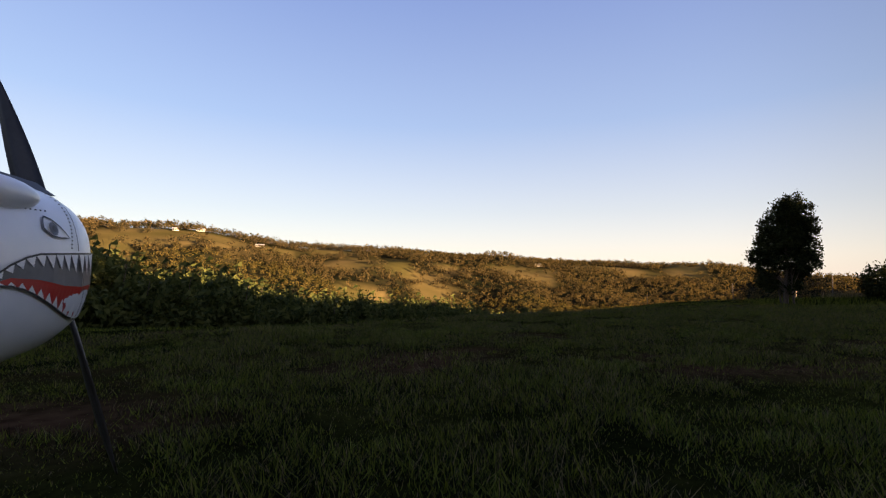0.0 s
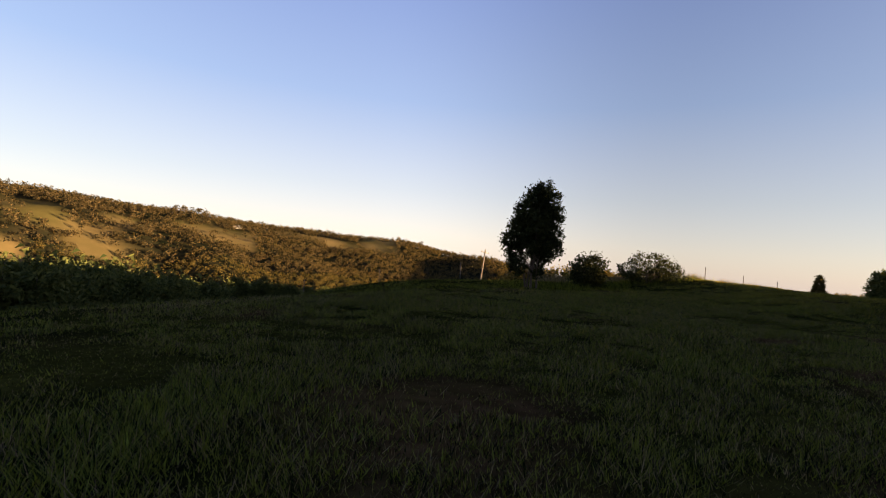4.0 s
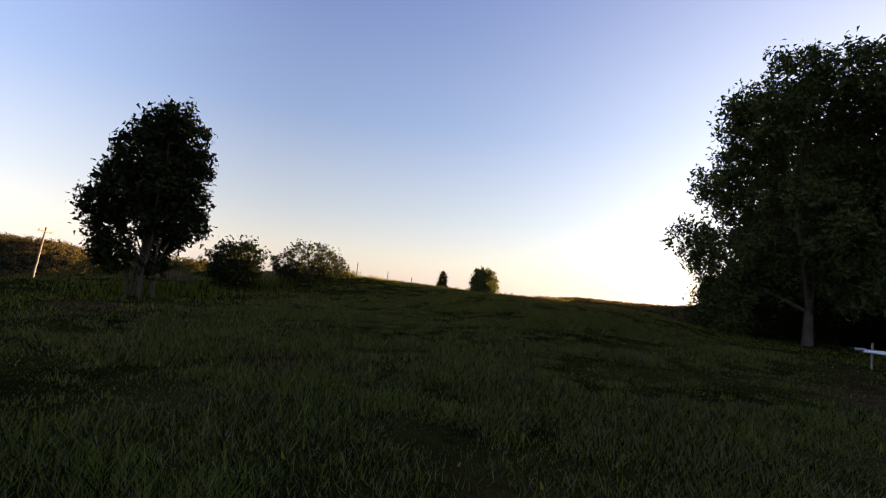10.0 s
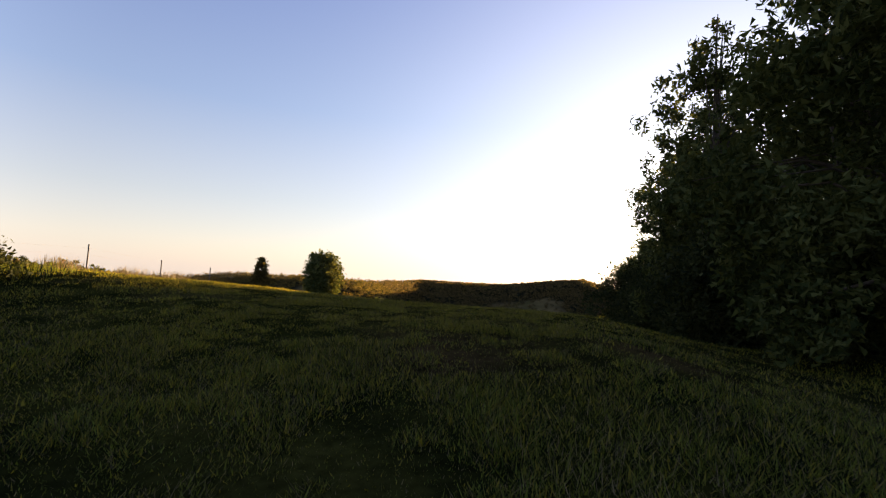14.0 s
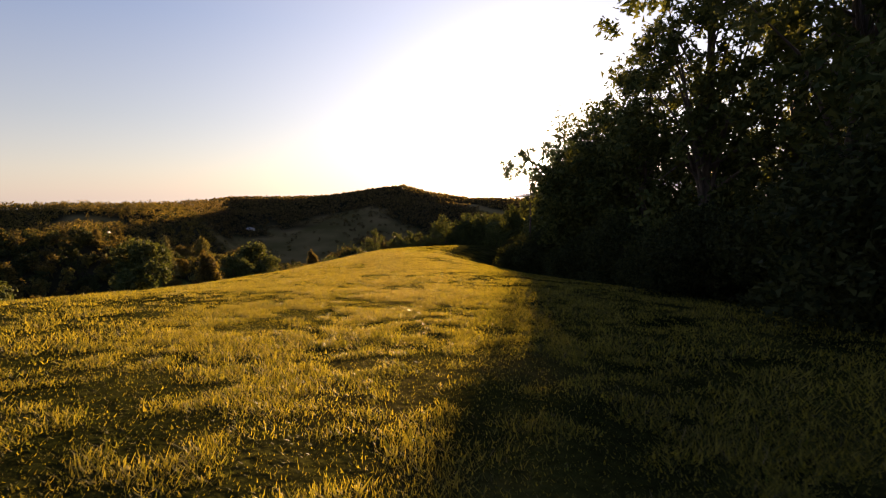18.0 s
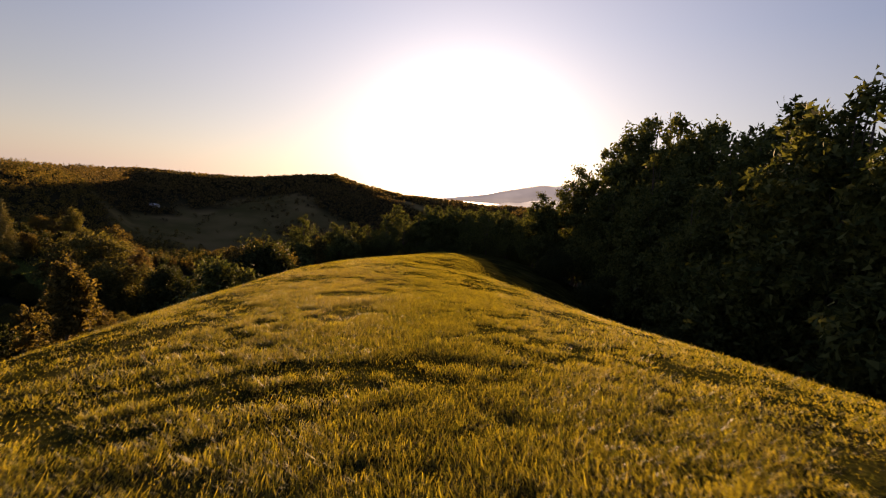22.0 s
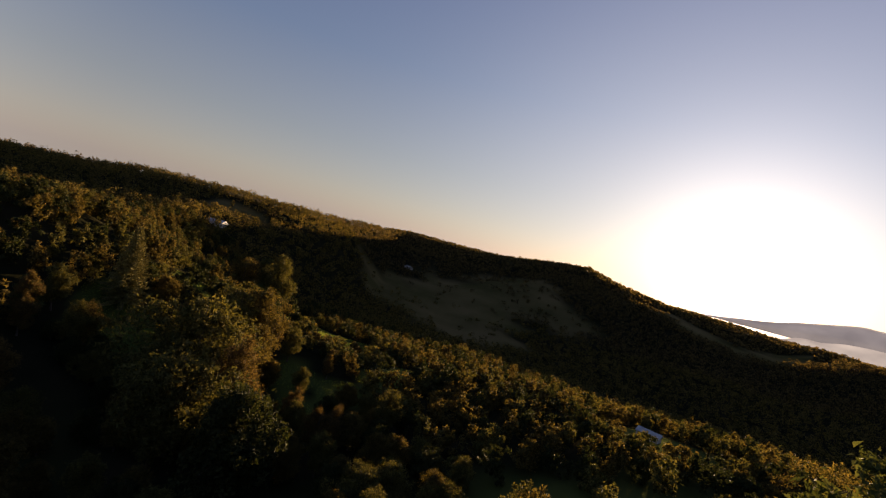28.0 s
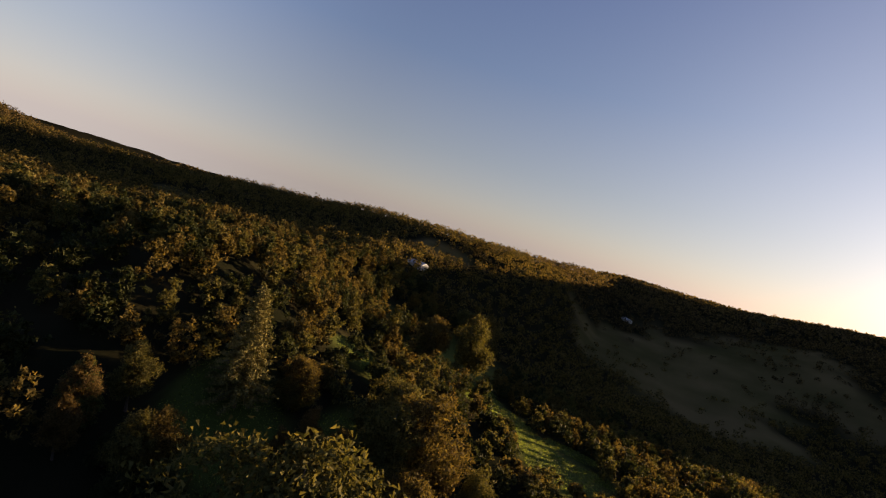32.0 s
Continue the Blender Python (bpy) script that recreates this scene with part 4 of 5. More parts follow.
def bank(name, r, a0, a1, low, high, deep, seed, mat, label):
    """A long bank of cloud on an arc round the hub, from height low to an uneven top."""
    az, k = np.radians(np.linspace(a0, a1, 160)), np.linspace(0, 1, 160)
    rise = smooth01(k * 4) * smooth01((1 - k) * 4)
    top = low + (high - low) * rise * (0.78 + 0.16 * value_noise(k * 7, k * 0 + 0.5, seed) + 0.07 * value_noise(k * 40, k * 0 + 0.5, seed + 1))
    rows = []
    for back, up in ((0.0, 0.0), (-0.3, 0.45), (0.1, 0.8), (0.5, 1.0), (1.0, 0.0)):
        rr = r + deep * back
        rows.append(np.stack([HUB[0] + rr * np.sin(az), HUB[1] + rr * np.cos(az), low + (top - low) * up], 1))
    ids = np.arange(5 * 160).reshape(5, 160)
    q = np.stack([ids[:-1, :-1], ids[:-1, 1:], ids[1:, 1:], ids[1:, :-1]], -1).reshape(-1, 4)
    return tagged(new(name, mesh_np(name, np.concatenate(rows), q, mat, True)), label, name.split("_")[0], kind="structure")


bank("fog_bank", 3900, 124, 190, -190, 62, 200, 61, glowing("fog_glow", (0.085, 0.072, 0.064), (0.13, 0.11, 0.095)), "pale morning fog lying in the far valley")
bank("cloud_bank", 4250, 126, 186, -60, 185, 250, 64, glowing("cloud_glow", (0.040, 0.035, 0.036), (0.058, 0.051, 0.051)), "grey-mauve cloud bank low over the southern horizon")


# ---- the light aircraft from whose strut the strip is seen ----
def box(bm, lo, hi, bevel=0.0):
    """A bevelled box between two corners, added to bm."""
    r = bmesh.ops.create_cube(bm, size=1.0)
    vs = r["verts"]
    bmesh.ops.scale(bm, vec=[hi[i] - lo[i] for i in range(3)], verts=vs)
    bmesh.ops.translate(bm, vec=[(hi[i] + lo[i]) / 2 for i in range(3)], verts=vs)
    if bevel:
        es = list({e for v in vs for e in v.link_edges})
        bmesh.ops.bevel(bm, geom=es, offset=bevel, segments=2, affect="EDGES", profile=0.5)
    return bm


# stations: ahead of the eye, half width, bottom and top against the eye's height
STATIONS = [(-5.3, 0.04, -0.18, 0.06), (-4.2, 0.12, -0.32, 0.16), (-2.6, 0.30, -0.46, 0.40), (-1.3, 0.48, -0.55, 0.66), (-0.5, 0.50, -0.55, 0.68), (0.0, 0.49, -0.50, 0.60), (0.35, 0.47, -0.45, 0.36), (0.9, 0.45, -0.36, 0.34),
            (1.3, 0.425, -0.315, 0.335), (1.55, 0.40, -0.28, 0.33), (1.70, 0.368, -0.255, 0.322), (1.78, 0.335, -0.228, 0.305), (1.84, 0.29, -0.20, 0.28), (1.88, 0.235, -0.165, 0.25), (1.91, 0.15, -0.11, 0.19)]
SQUARE = 2.6


def station(a):
    cols = np.array(STATIONS)
    return [float(np.interp(a, cols[:, 0], cols[:, k])) for k in (1, 2, 3)]


def skin(a, z, proud=0.0):
    """The place on the fuselage's right flank at a station and height."""
    w, lo, hi = station(a)
    q = max(0.0, 1 - abs((z - (lo + hi) / 2) / ((hi - lo) / 2)) ** SQUARE)
    return Vector((a, -w * q ** (1 / SQUARE) - proud, z))


def loft(a0, a1, n, rounds=40):
    bm, rings = bmesh.new(), []
    for i in range(n + 1):
        a = a0 + (a1 - a0) * i / n
        w, lo, hi = station(a)
        ring = []
        for k in range(rounds):
            c, s = math.cos(2 * math.pi * k / rounds), math.sin(2 * math.pi * k / rounds)
            y, z = w * math.copysign(abs(c) ** (2 / SQUARE), c), (hi - lo) / 2 * math.copysign(abs(s) ** (2 / SQUARE), s)
            ring.append(bm.verts.new((a, y, (lo + hi) / 2 + z)))
        rings.append(ring)
    for p, q in zip(rings, rings[1:]):
        for k in range(rounds):
            bm.faces.new((p[k], q[k], q[(k + 1) % rounds], p[(k + 1) % rounds]))
    bm.faces.new(rings[0])
    bm.faces.new(rings[-1][::-1])
    bmesh.ops.recalc_face_normals(bm, faces=bm.faces)
    return bm


def patch(outline, proud=0.003, cells=0.02):
    """A thin painted shape laid on the flank; outline in station and height."""
    bm = bmesh.new()
    bm.faces.new([bm.verts.new((a, z, 0)) for a, z in outline])
    lo, hi = min(a for a, _ in outline), max(a for a, _ in outline)
    k = math.ceil(lo / cells) * cells
    while k < hi:
        bmesh.ops.bisect_plane(bm, geom=bm.verts[:] + bm.edges[:] + bm.faces[:], plane_co=(k, 0, 0), plane_no=(1, 0, 0))
        k += cells
    bmesh.ops.triangulate(bm, faces=bm.faces)
    for v in bm.verts:
        v.co = skin(v.co.x, v.co.y, proud)
    bmesh.ops.recalc_face_normals(bm, faces=bm.faces)
    return bm


def stripe(line, wide=0.006, proud=0.005):
    """A painted line along the flank."""
    fine = []
    for (a, z), (b, y) in zip(line, line[1:]):
        n = max(1, int(math.hypot(b - a, y - z) / 0.02))
        fine += [(a + (b - a) * i / n, z + (y - z) * i / n) for i in range(n)]
    fine.append(line[-1])
    bm, prev = bmesh.new(), None
    for i, (a, z) in enumerate(fine):
        p, q = fine[max(i - 1, 0)], fine[min(i + 1, len(fine) - 1)]
        dx, dz = q[0] - p[0], q[1] - p[1]
        ln = math.hypot(dx, dz) or 1
        ox, oz = -dz / ln * wide / 2, dx / ln * wide / 2
        pair = [bm.verts.new(skin(a + ox, z + oz, proud)), bm.verts.new(skin(a - ox, z - oz, proud))]
        if prev:
            bm.faces.new((prev[0], prev[1], pair[1], pair[0]))
        prev = pair
    bmesh.ops.recalc_face_normals(bm, faces=bm.faces)
    return bm


def along(line, f):
    """The point at a share f of a line of points."""
    d = [0]
    for p, q in zip(line, line[1:]):
        d.append(d[-1] + math.hypot(q[0] - p[0], q[1] - p[1]))
    return tuple(float(np.interp(f * d[-1], d, [p[k] for p in line])) for k in (0, 1))


def aircraft():
    eye, yaw = Vector((0.31, -1.50, 0.77)), radians(-1.8)
    root = tagged(new("light_aircraft"), "small white high-wing aircraft with a painted shark mouth", "aircraft")
    side = Matrix.Rotation(yaw, 4, "Z")
    root.matrix_basis = Matrix.Translation(eye + side @ Vector((-1.6, 0, 0))) @ side @ Matrix.Rotation(radians(90), 4, "Z")
    part("fuselage", loft(-5.3, 0.9, 40), M_WHITE, root, smooth=True)
    cowl = part("engine_cowl", loft(0.905, 1.91, 50, 56), M_WHITE, root, "white painted engine cowl with rivets and seams", smooth=True)
    upper = [(1.296, -0.017), (1.335, 0.014), (1.376, 0.038), (1.43, 0.060), (1.48, 0.072), (1.62, 0.081), (1.74, 0.088), (1.83, 0.090)]
    lower = [(1.296, -0.017), (1.382, -0.018), (1.43, -0.028), (1.468, -0.041), (1.53, -0.068), (1.586, -0.092), (1.66, -0.118), (1.73, -0.130), (1.79, -0.125), (1.83, -0.105)]
    middle = [(1.296, -0.017), (1.38, 0.004), (1.48, 0.0), (1.60, -0.018), (1.70, -0.022), (1.84, -0.010)]
    part("mouth", patch(upper + [(1.85, 0.0)] + middle[:0:-1], 0.0025), M_GREY, cowl, "dark grey inside of the painted mouth")
    part("tongue", patch(middle + lower[:0:-1], 0.0028), M_RED, cowl, "red painted tongue and gums")
    n = 13
    for i in range(n):
        f0, f1 = 0.06 + 0.92 * i / n, 0.06 + 0.92 * (i + 1) / n
        p, q = along(upper, f0), along(upper, f1)
        deep = 0.012 + 0.075 * (i / n) + (0.045 if i == n - 1 else 0)
        m = ((p[0] + q[0]) / 2 + 0.012, (p[1] + q[1]) / 2 - deep)
        part("tooth", patch([p, m, q], 0.0045, 0.01), M_TOOTH, cowl)
        p, q = along(lower, f0 * 0.97), along(lower, f1 * 0.97)
        m = ((p[0] + q[0]) / 2 - 0.004, (p[1] + q[1]) / 2 + 0.010 + 0.055 * (i / n))
        part("tooth", patch([p, q, m], 0.0045, 0.01), M_TOOTH, cowl)
    part("lip_line", stripe(upper), M_BLACK, cowl)
    part("lip_line", stripe(lower), M_BLACK, cowl)
    eye_line = [(1.506, 0.150), (1.512, 0.172), (1.522, 0.186), (1.550, 0.180), (1.585, 0.162), (1.622, 0.130), (1.575, 0.126), (1.534, 0.130)]
    part("painted_eye", patch(eye_line, 0.003), M_TOOTH, cowl)
    part("eye_outline", stripe(eye_line + eye_line[:1], 0.005), M_BLACK, cowl)
    iris = [(1.548 + 0.020 * math.cos(k * 0.5236), 0.152 + 0.020 * math.sin(k * 0.5236)) for k in range(12)]
    part("pupil", patch(iris, 0.006), M_GREY, cowl)
    part("pupil", patch([(a * 0.5 + 1.548 * 0.5, z * 0.5 + 0.152 * 0.5) for a, z in iris], 0.008), M_BLACK, cowl)
    part("seam", stripe([(1.70, 0.30), (1.675, 0.21), (1.665, 0.15), (1.665, 0.093)], 0.004), M_BLACK, cowl)
    part("seam", stripe([(1.665, 0.085), (1.69, 0.02), (1.72, -0.05), (1.735, -0.12)], 0.004), M_BLACK, cowl)
    part("seam", stripe([(1.285, -0.02), (1.31, -0.09), (1.345, -0.15), (1.37, -0.21), (1.38, -0.27)], 0.006), M_BLACK, cowl)
    bm = bmesh.new()
    r = bmesh.ops.create_uvsphere(bm, u_segments=20, v_segments=12, radius=1.0)
    bmesh.ops.scale(bm, vec=(0.17, 0.06, 0.05), verts=r["verts"])
    bmesh.ops.translate(bm, vec=skin(1.36, 0.235), verts=r["verts"])
    part("bulge", bm, M_WHITE, cowl, "smooth blister over the cylinder heads", smooth=True)
    bm = bmesh.new()
    for i in range(16):
        for p in ((1.55 - 0.02 * i, 0.205 - 0.001 * i), (1.68 - 0.003 * i, 0.28 - 0.012 * i)):
            c = skin(p[0], p[1], 0.001)
            q = bmesh.ops.create_icosphere(bm, subdivisions=1, radius=0.0028)
            bmesh.ops.translate(bm, vec=c, verts=q["verts"])
    part("rivets", bm, M_STEEL, cowl)
    bm = bmesh.new()
    v0 = [bm.verts.new(p) for p in ((0.75, -0.30, 0.325), (1.78, -0.20, 0.29), (1.78, 0.20, 0.29), (0.75, 0.30, 0.325), (0.75, -0.28, 0.355), (1.72, -0.18, 0.325), (1.72, 0.18, 0.325), (0.75, 0.28, 0.355))]
    for q in ((0, 3, 2, 1), (4, 5, 6, 7), (0, 1, 5, 4), (1, 2, 6, 5), (2, 3, 7, 6), (3, 0, 4, 7)):
        bm.faces.new([v0[k] for k in q])
    part("top_panel", bm, M_BLACK, cowl, "matt black anti-glare panel on top of the cowl")
    # propeller, at rest
    prop = part("propeller", bmesh.new(), M_BLACK, root)
    bm = bmesh.new()
    bmesh.ops.create_cone(bm, cap_ends=True, segments=24, radius1=0.07, radius2=0.05, depth=0.14, matrix=Matrix.Translation((1.97, 0, 0.05)) @ Matrix.Rotation(radians(90), 4, "Y"))
    part("hub", bm, M_STEEL, prop, smooth=True)
    for k in range(2):
        bm, prev = bmesh.new(), None
        turn = Matrix.Translation((2.04, 0, 0.05)) @ Matrix.Rotation(radians(-20 + 180 * k), 4, "X")
        for i in range(13):
            f = i / 12
            r0, c = 0.05 + 0.80 * f, 0.026 + 0.026 * math.sin(math.pi * min(1, 0.25 + f * 0.72)) ** 0.8 - 0.026 * f * f
            th, tw = 0.016 * (1 - 0.75 * f), radians(62 - 48 * f)
            ring = []
            for u, w in ((-1, 0), (-0.4, 0.8), (0.3, 1), (1, 0), (0.3, -0.5), (-0.4, -0.4)):
                y, x = u * c, w * th
                ring.append(bm.verts.new(turn @ Vector((x * math.cos(tw) - y * math.sin(tw), x * math.sin(tw) + y * math.cos(tw), r0))))
            if prev:
                for j in range(6):
                    bm.faces.new((prev[j], ring[j], ring[(j + 1) % 6], prev[(j + 1) % 6]))
            else:
                bm.faces.new(ring[::-1])
            prev = ring
        bm.faces.new(prev)
        bmesh.ops.recalc_face_normals(bm, faces=bm.faces)
        part("blade", bm, M_BLACK, prop, "black composite propeller blade", smooth=True)
    # wing, struts, tail and wheels
    bm, prev = bmesh.new(), None
    for y in (-4.6, -4.4, 0.0, 4.4, 4.6):
        c = 1.3 if abs(y) < 4.5 else 1.0
        ring = [bm.verts.new((-0.95 + c * u, y, 0.72 + t)) for u, t in ((0, 0.0), (0.3, 0.07), (0.7, 0.12), (0.93, 0.08), (1, 0.02), (0.93, -0.02), (0.6, -0.03), (0.3, -0.02))]
        if prev:
            for j in range(8):
                bm.faces.new((prev[j], ring[j], ring[(j + 1) % 8], prev[(j + 1) % 8]))
        else:
            bm.faces.new(ring)
        prev = ring
    bm.faces.new(prev[::-1])
    bmesh.ops.recalc_face_normals(bm, faces=bm.faces)
    part("wing", bm, M_WHITE, root, smooth=False)
    for sgn in (-1, 1):
        v, f = tube([(-0.35, sgn * 0.46, -0.45), (-0.35, sgn * 2.7, 0.72)], [0.03, 0.03], 10)
        part("strut", mesh_np("strut", v, f, M_WHITE, True), None, root)
        v, f = tube([(-0.65, sgn * 0.40, -0.48), (-0.62, sgn * 0.70, -0.95), (-0.6, sgn * 0.88, -1.26)], [0.035, 0.03, 0.025], 8)
        part("gear_leg", mesh_np("gear_leg", v, f, M_STEEL, True), None, root)
        bm = bmesh.new()
        bmesh.ops.create_cone(bm, cap_ends=True, segments=28, radius1=0.22, radius2=0.22, depth=0.15, matrix=Matrix.Translation((-0.6, sgn * 0.95, -1.27)) @ Matrix.Rotation(radians(90), 4, "X"))
        bmesh.ops.bevel(bm, geom=[e for e in bm.edges if len(e.link_faces) == 2 and any(len(f.verts) > 4 for f in e.link_faces)], offset=0.05, segments=3, affect="EDGES")
        wheel = part("wheel", bm, M_RUBBER, root, "black rubber tundra tyre", smooth=True)
        bm = bmesh.new()
        bmesh.ops.create_cone(bm, cap_ends=True, segments=20, radius1=0.09, radius2=0.09, depth=0.17, matrix=Matrix.Translation((-0.6, sgn * 0.95, -1.27)) @ Matrix.Rotation(radians(90), 4, "X"))
        part("rim", bm, M_ALU, wheel)
        bm = box(bmesh.new(), (-5.3, min(0, sgn * 1.3), -0.05), (-4.6, max(0, sgn * 1.3), -0.01), 0.012)
        part("tailplane", bm, M_WHITE, root)
        bm = box(bmesh.new(), (0.02, sgn * 0.485 - 0.012, 0.02), (-0.75, sgn * 0.485 + 0.012, 0.46), 0.0)
        part("door_window", bm, M_PANE, root)
    bm = box(bmesh.new(), (-5.4, -0.02, -0.1), (-4.6, 0.02, 0.95), 0.015)
    part("fin", bm, M_WHITE, root)
    v, f = tube([(-4.9, 0, -0.2), (-5.15, 0, -0.95), (-5.2, 0, -1.35)], [0.02, 0.018, 0.015], 8)
    part("tail_leg", mesh_np("tail_leg", v, f, M_STEEL, True), None, root)
    bm = bmesh.new()
    bmesh.ops.create_cone(bm, cap_ends=True, segments=20, radius1=0.10, radius2=0.10, depth=0.06, matrix=Matrix.Translation((-5.2, 0, -1.40)) @ Matrix.Rotation(radians(90), 4, "X"))
    part("tail_wheel", bm, M_RUBBER, root)
    return root


aircraft()


# ---- the pine, the dome-shaped araucaria and a few trees picked out in the valley ----
def pine_meshes(h, w, tiers, seed):
    """A conical pine: a straight trunk, whorls of drooping boughs and sprays of needles along them."""
    rng = np.random.default_rng(seed)
    pieces, at = [tube([(0, 0, -0.3), (0, 0, h * 0.5), (0, 0, h)], [h * 0.018, h * 0.011, 0.03], 8)], []
    for i in range(tiers):
        f = (i + 0.3) / tiers
        z, r = h * (0.08 + 0.9 * f), w / 2 * (1 - f) ** 0.85 + 0.15
        for k in range(7):
            a = 6.283 * k / 7 + i * 0.45 + rng.uniform(-0.2, 0.2)
            rr = r * rng.uniform(0.75, 1.08)
            e = Vector((rr * math.cos(a), rr * math.sin(a), z - 0.10 * rr + 0.3))
            pieces.append(tube([(0, 0, z), e * 0.5 + Vector((0, 0, z * 0.5 - 0.1)), e], [0.07, 0.05, 0.02], 4))
            n = max(8, int(30 * rr))
            g = rng.uniform(0.12, 1.0, n)[:, None]
            p = np.array((0, 0, z)) * (1 - g) + np.array(tuple(e)) * g + rng.normal(size=(n, 3)) * np.array([0.28, 0.28, 0.16])
            at.append(p)
    v, f = joined(pieces)
    trunk = mesh_np("pine_trunk", v, f, M_BARK, True)
    v, f = leaf_quads(np.concatenate(at), 0.24, rng=rng, long=2.0)
    return trunk, mesh_np("pine_crown", v, f, M_PINE)


def plant_to(meshes, x, y, top, tall, label, category="tree", name="tree", group="", turn=0.0):
    g = float(height(x, y))
    return plant_tree(meshes, (x, y), label, category, name, group, turn, (top - g) / tall)


pine = pine_meshes(20.0, 11.5, 30, 5)
plant_to(pine, 357.5, 12.6, -19.6, 20.0, "tall conical olive-green pine above the valley trees", "pine tree", "pine_tree")
DOME = [(0, 0, 3 + 2.2 * i, 3.6 * math.sin(math.pi * min(1, 0.35 + 0.13 * i)) + 0.3, 3.6 * math.sin(math.pi * min(1, 0.35 + 0.13 * i)) + 0.3, 1.9) for i in range(6)]
dome = tree_meshes("dome", DOME, 0.3, 9000, 0.32, 0.7, 121, limbs=16, bare=0.2)
plant_to(dome, 333.4, 24.1, -33.0, 15.5, "dark dome-crowned conifer among the valley trees", "conifer", "conifer")
PICKED = [(185.5, -34.7, -14.0, 0), (184.9, -39.3, -13.8, 2), (179, -34, -13.0, 0), (174, -32.5, -11.0, 2), (191.5, -34, -20, 0), (191.7, -42, -21, 2), (199, -30, -20, 1), (207, -38, -23, 0), (321.8, -31.6, -33.0, 4), (329.4, -18.9, -28.9, 3),
          (366, -26, -29.6, 0), (359, -20, -30, 1), (368, 6.2, -33.7, 0), (377, -14, -34, 3), (350, -30, -38, 0), (300, -38, -36, 2), (312, -22, -37, 3), (472, -12, -28, 1), (464, 4, -34, 0), (554.7, -3.4, -40, 0), (566, 8, -44, 3), (390, -6, -36, 2), (380, 24, -30, 1), (400, 30, -32, 0)]
for i, (x, y, top, k) in enumerate(PICKED):
    tall = (11, 13, 9, 9, 13)[k]
    if (top - float(height(x, y))) / tall > 0.5:
        plant_to(V_TREES[k], x, y, top, tall, "tall leafy tree standing out of the valley woods", "tree", "tree", "tall trees in the valley", turn=i * 1.3)


# ---- houses on the hills ----
def house(x, y, turn, long, deep, wall, name="house", label="small pale farmhouse with a light metal roof on the hillside"):
    ob = tagged(new(name), label, "house")
    z = float(height(x, y))
    ob.matrix_basis = Matrix.Translation((x, y, z - 0.4)) @ Matrix.Rotation(radians(turn), 4, "Z")
    part("wall", box(bmesh.new(), (-long / 2, -deep / 2, 0), (long / 2, deep / 2, wall + 0.4)), M_WALL, ob)
    bm, over, up = bmesh.new(), 0.5, deep * 0.24
    v = [bm.verts.new(p) for p in ((-long / 2 - over, -deep / 2 - over, wall + 0.35), (long / 2 + over, -deep / 2 - over, wall + 0.35), (long / 2 + over, deep / 2 + over, wall + 0.35), (-long / 2 - over, deep / 2 + over, wall + 0.35),
                                     (-long / 2 - over, 0, wall + 0.4 + up), (long / 2 + over, 0, wall + 0.4 + up))]
    for q in ((0, 1, 5, 4), (2, 3, 4, 5), (0, 4, 3), (1, 2, 5), (3, 2, 1, 0)):
        bm.faces.new([v[k] for k in q])
    part("roof", bm, M_ROOF, ob)
    for sgn in (-1, 1):
        for k in range(3):
            a = -long / 2 + long * (k + 0.5) / 3
            part("window", box(bmesh.new(), (a - 0.7, sgn * deep / 2 - 0.05, 1.2), (a + 0.7, sgn * deep / 2 + 0.05, 2.4)), M_PANE, ob)
    return ob


HOUSES = [(1094, -135, 20, 18, 10, 3.4), (612, 67, 70, 14, 9, 3.2), (366, -172, 40, 8, 5, 2.4), (-221, 640, 15, 11, 7, 2.6), (-297, 637, 5, 9, 6, 2.6), (-310, 600, 30, 7, 6, 2.6), (188, 813, -10, 12, 8, 3.0), (1180, -60, 10, 16, 9, 3)]
for h in HOUSES:
    house(*h)


# ---- fence, pole and trailer ----
def fence_post(x, y, tall, lean=0.0, r=0.035):
    ob = tagged(new("fence_post"), "thin dark steel and timber fence post", "fence post", "fence posts")
    z = float(height(x, y))
    ob.matrix_basis = Matrix.Translation((x, y, z - 0.05)) @ Matrix.Rotation(lean, 4, "Y")
    v, f = tube([(0, 0, -0.2), (0, 0, tall * 0.5), (0, 0, tall), (0, 0, tall + 0.01)], [r, r * 0.95, r * 0.9, 0.004], 8)
    part("post", mesh_np("post", v, f, M_POST, True), None, ob)
    return Vector((x, y, z))


FENCE_A = [(12, 66), (18, 54.5), (21.7, 45.4), (26.3, 39.2), (30.2, 33.6), (33, 29.8), (39, 28.6), (45, 27.2), (50, 26), (55, 24.9), (61, 24)]
tops = []
for i, (x, y) in enumerate(FENCE_A):
    tops.append(fence_post(x, y, (1.65 if i < 5 else 1.25) + 0.12 * ((i * 3) % 4), 0.03 * ((i * 5) % 3 - 1)))
wires = tagged(new("fence_wire"), "thin wire strung between the paddock's fence posts", "wire")
for a, b in zip(tops, tops[1:]):
    for k in (0.5, 0.85, 1.15):
        m = (a + b) / 2 + Vector((0, 0, k - 0.03))
        v, f = tube([a + Vector((0, 0, k)), m, b + Vector((0, 0, k))], [0.002] * 3, 4)
        part("wire", mesh_np("wire", v, f, M_POST), None, wires)

pole = tagged(new("power_pole"), "leaning timber power pole with a short crossarm", "power pole")
pole.matrix_basis = Matrix.Translation((56.2, 71.4, float(height(56.2, 71.4)) - 0.1)) @ Matrix.Rotation(radians(7), 4, "Y")
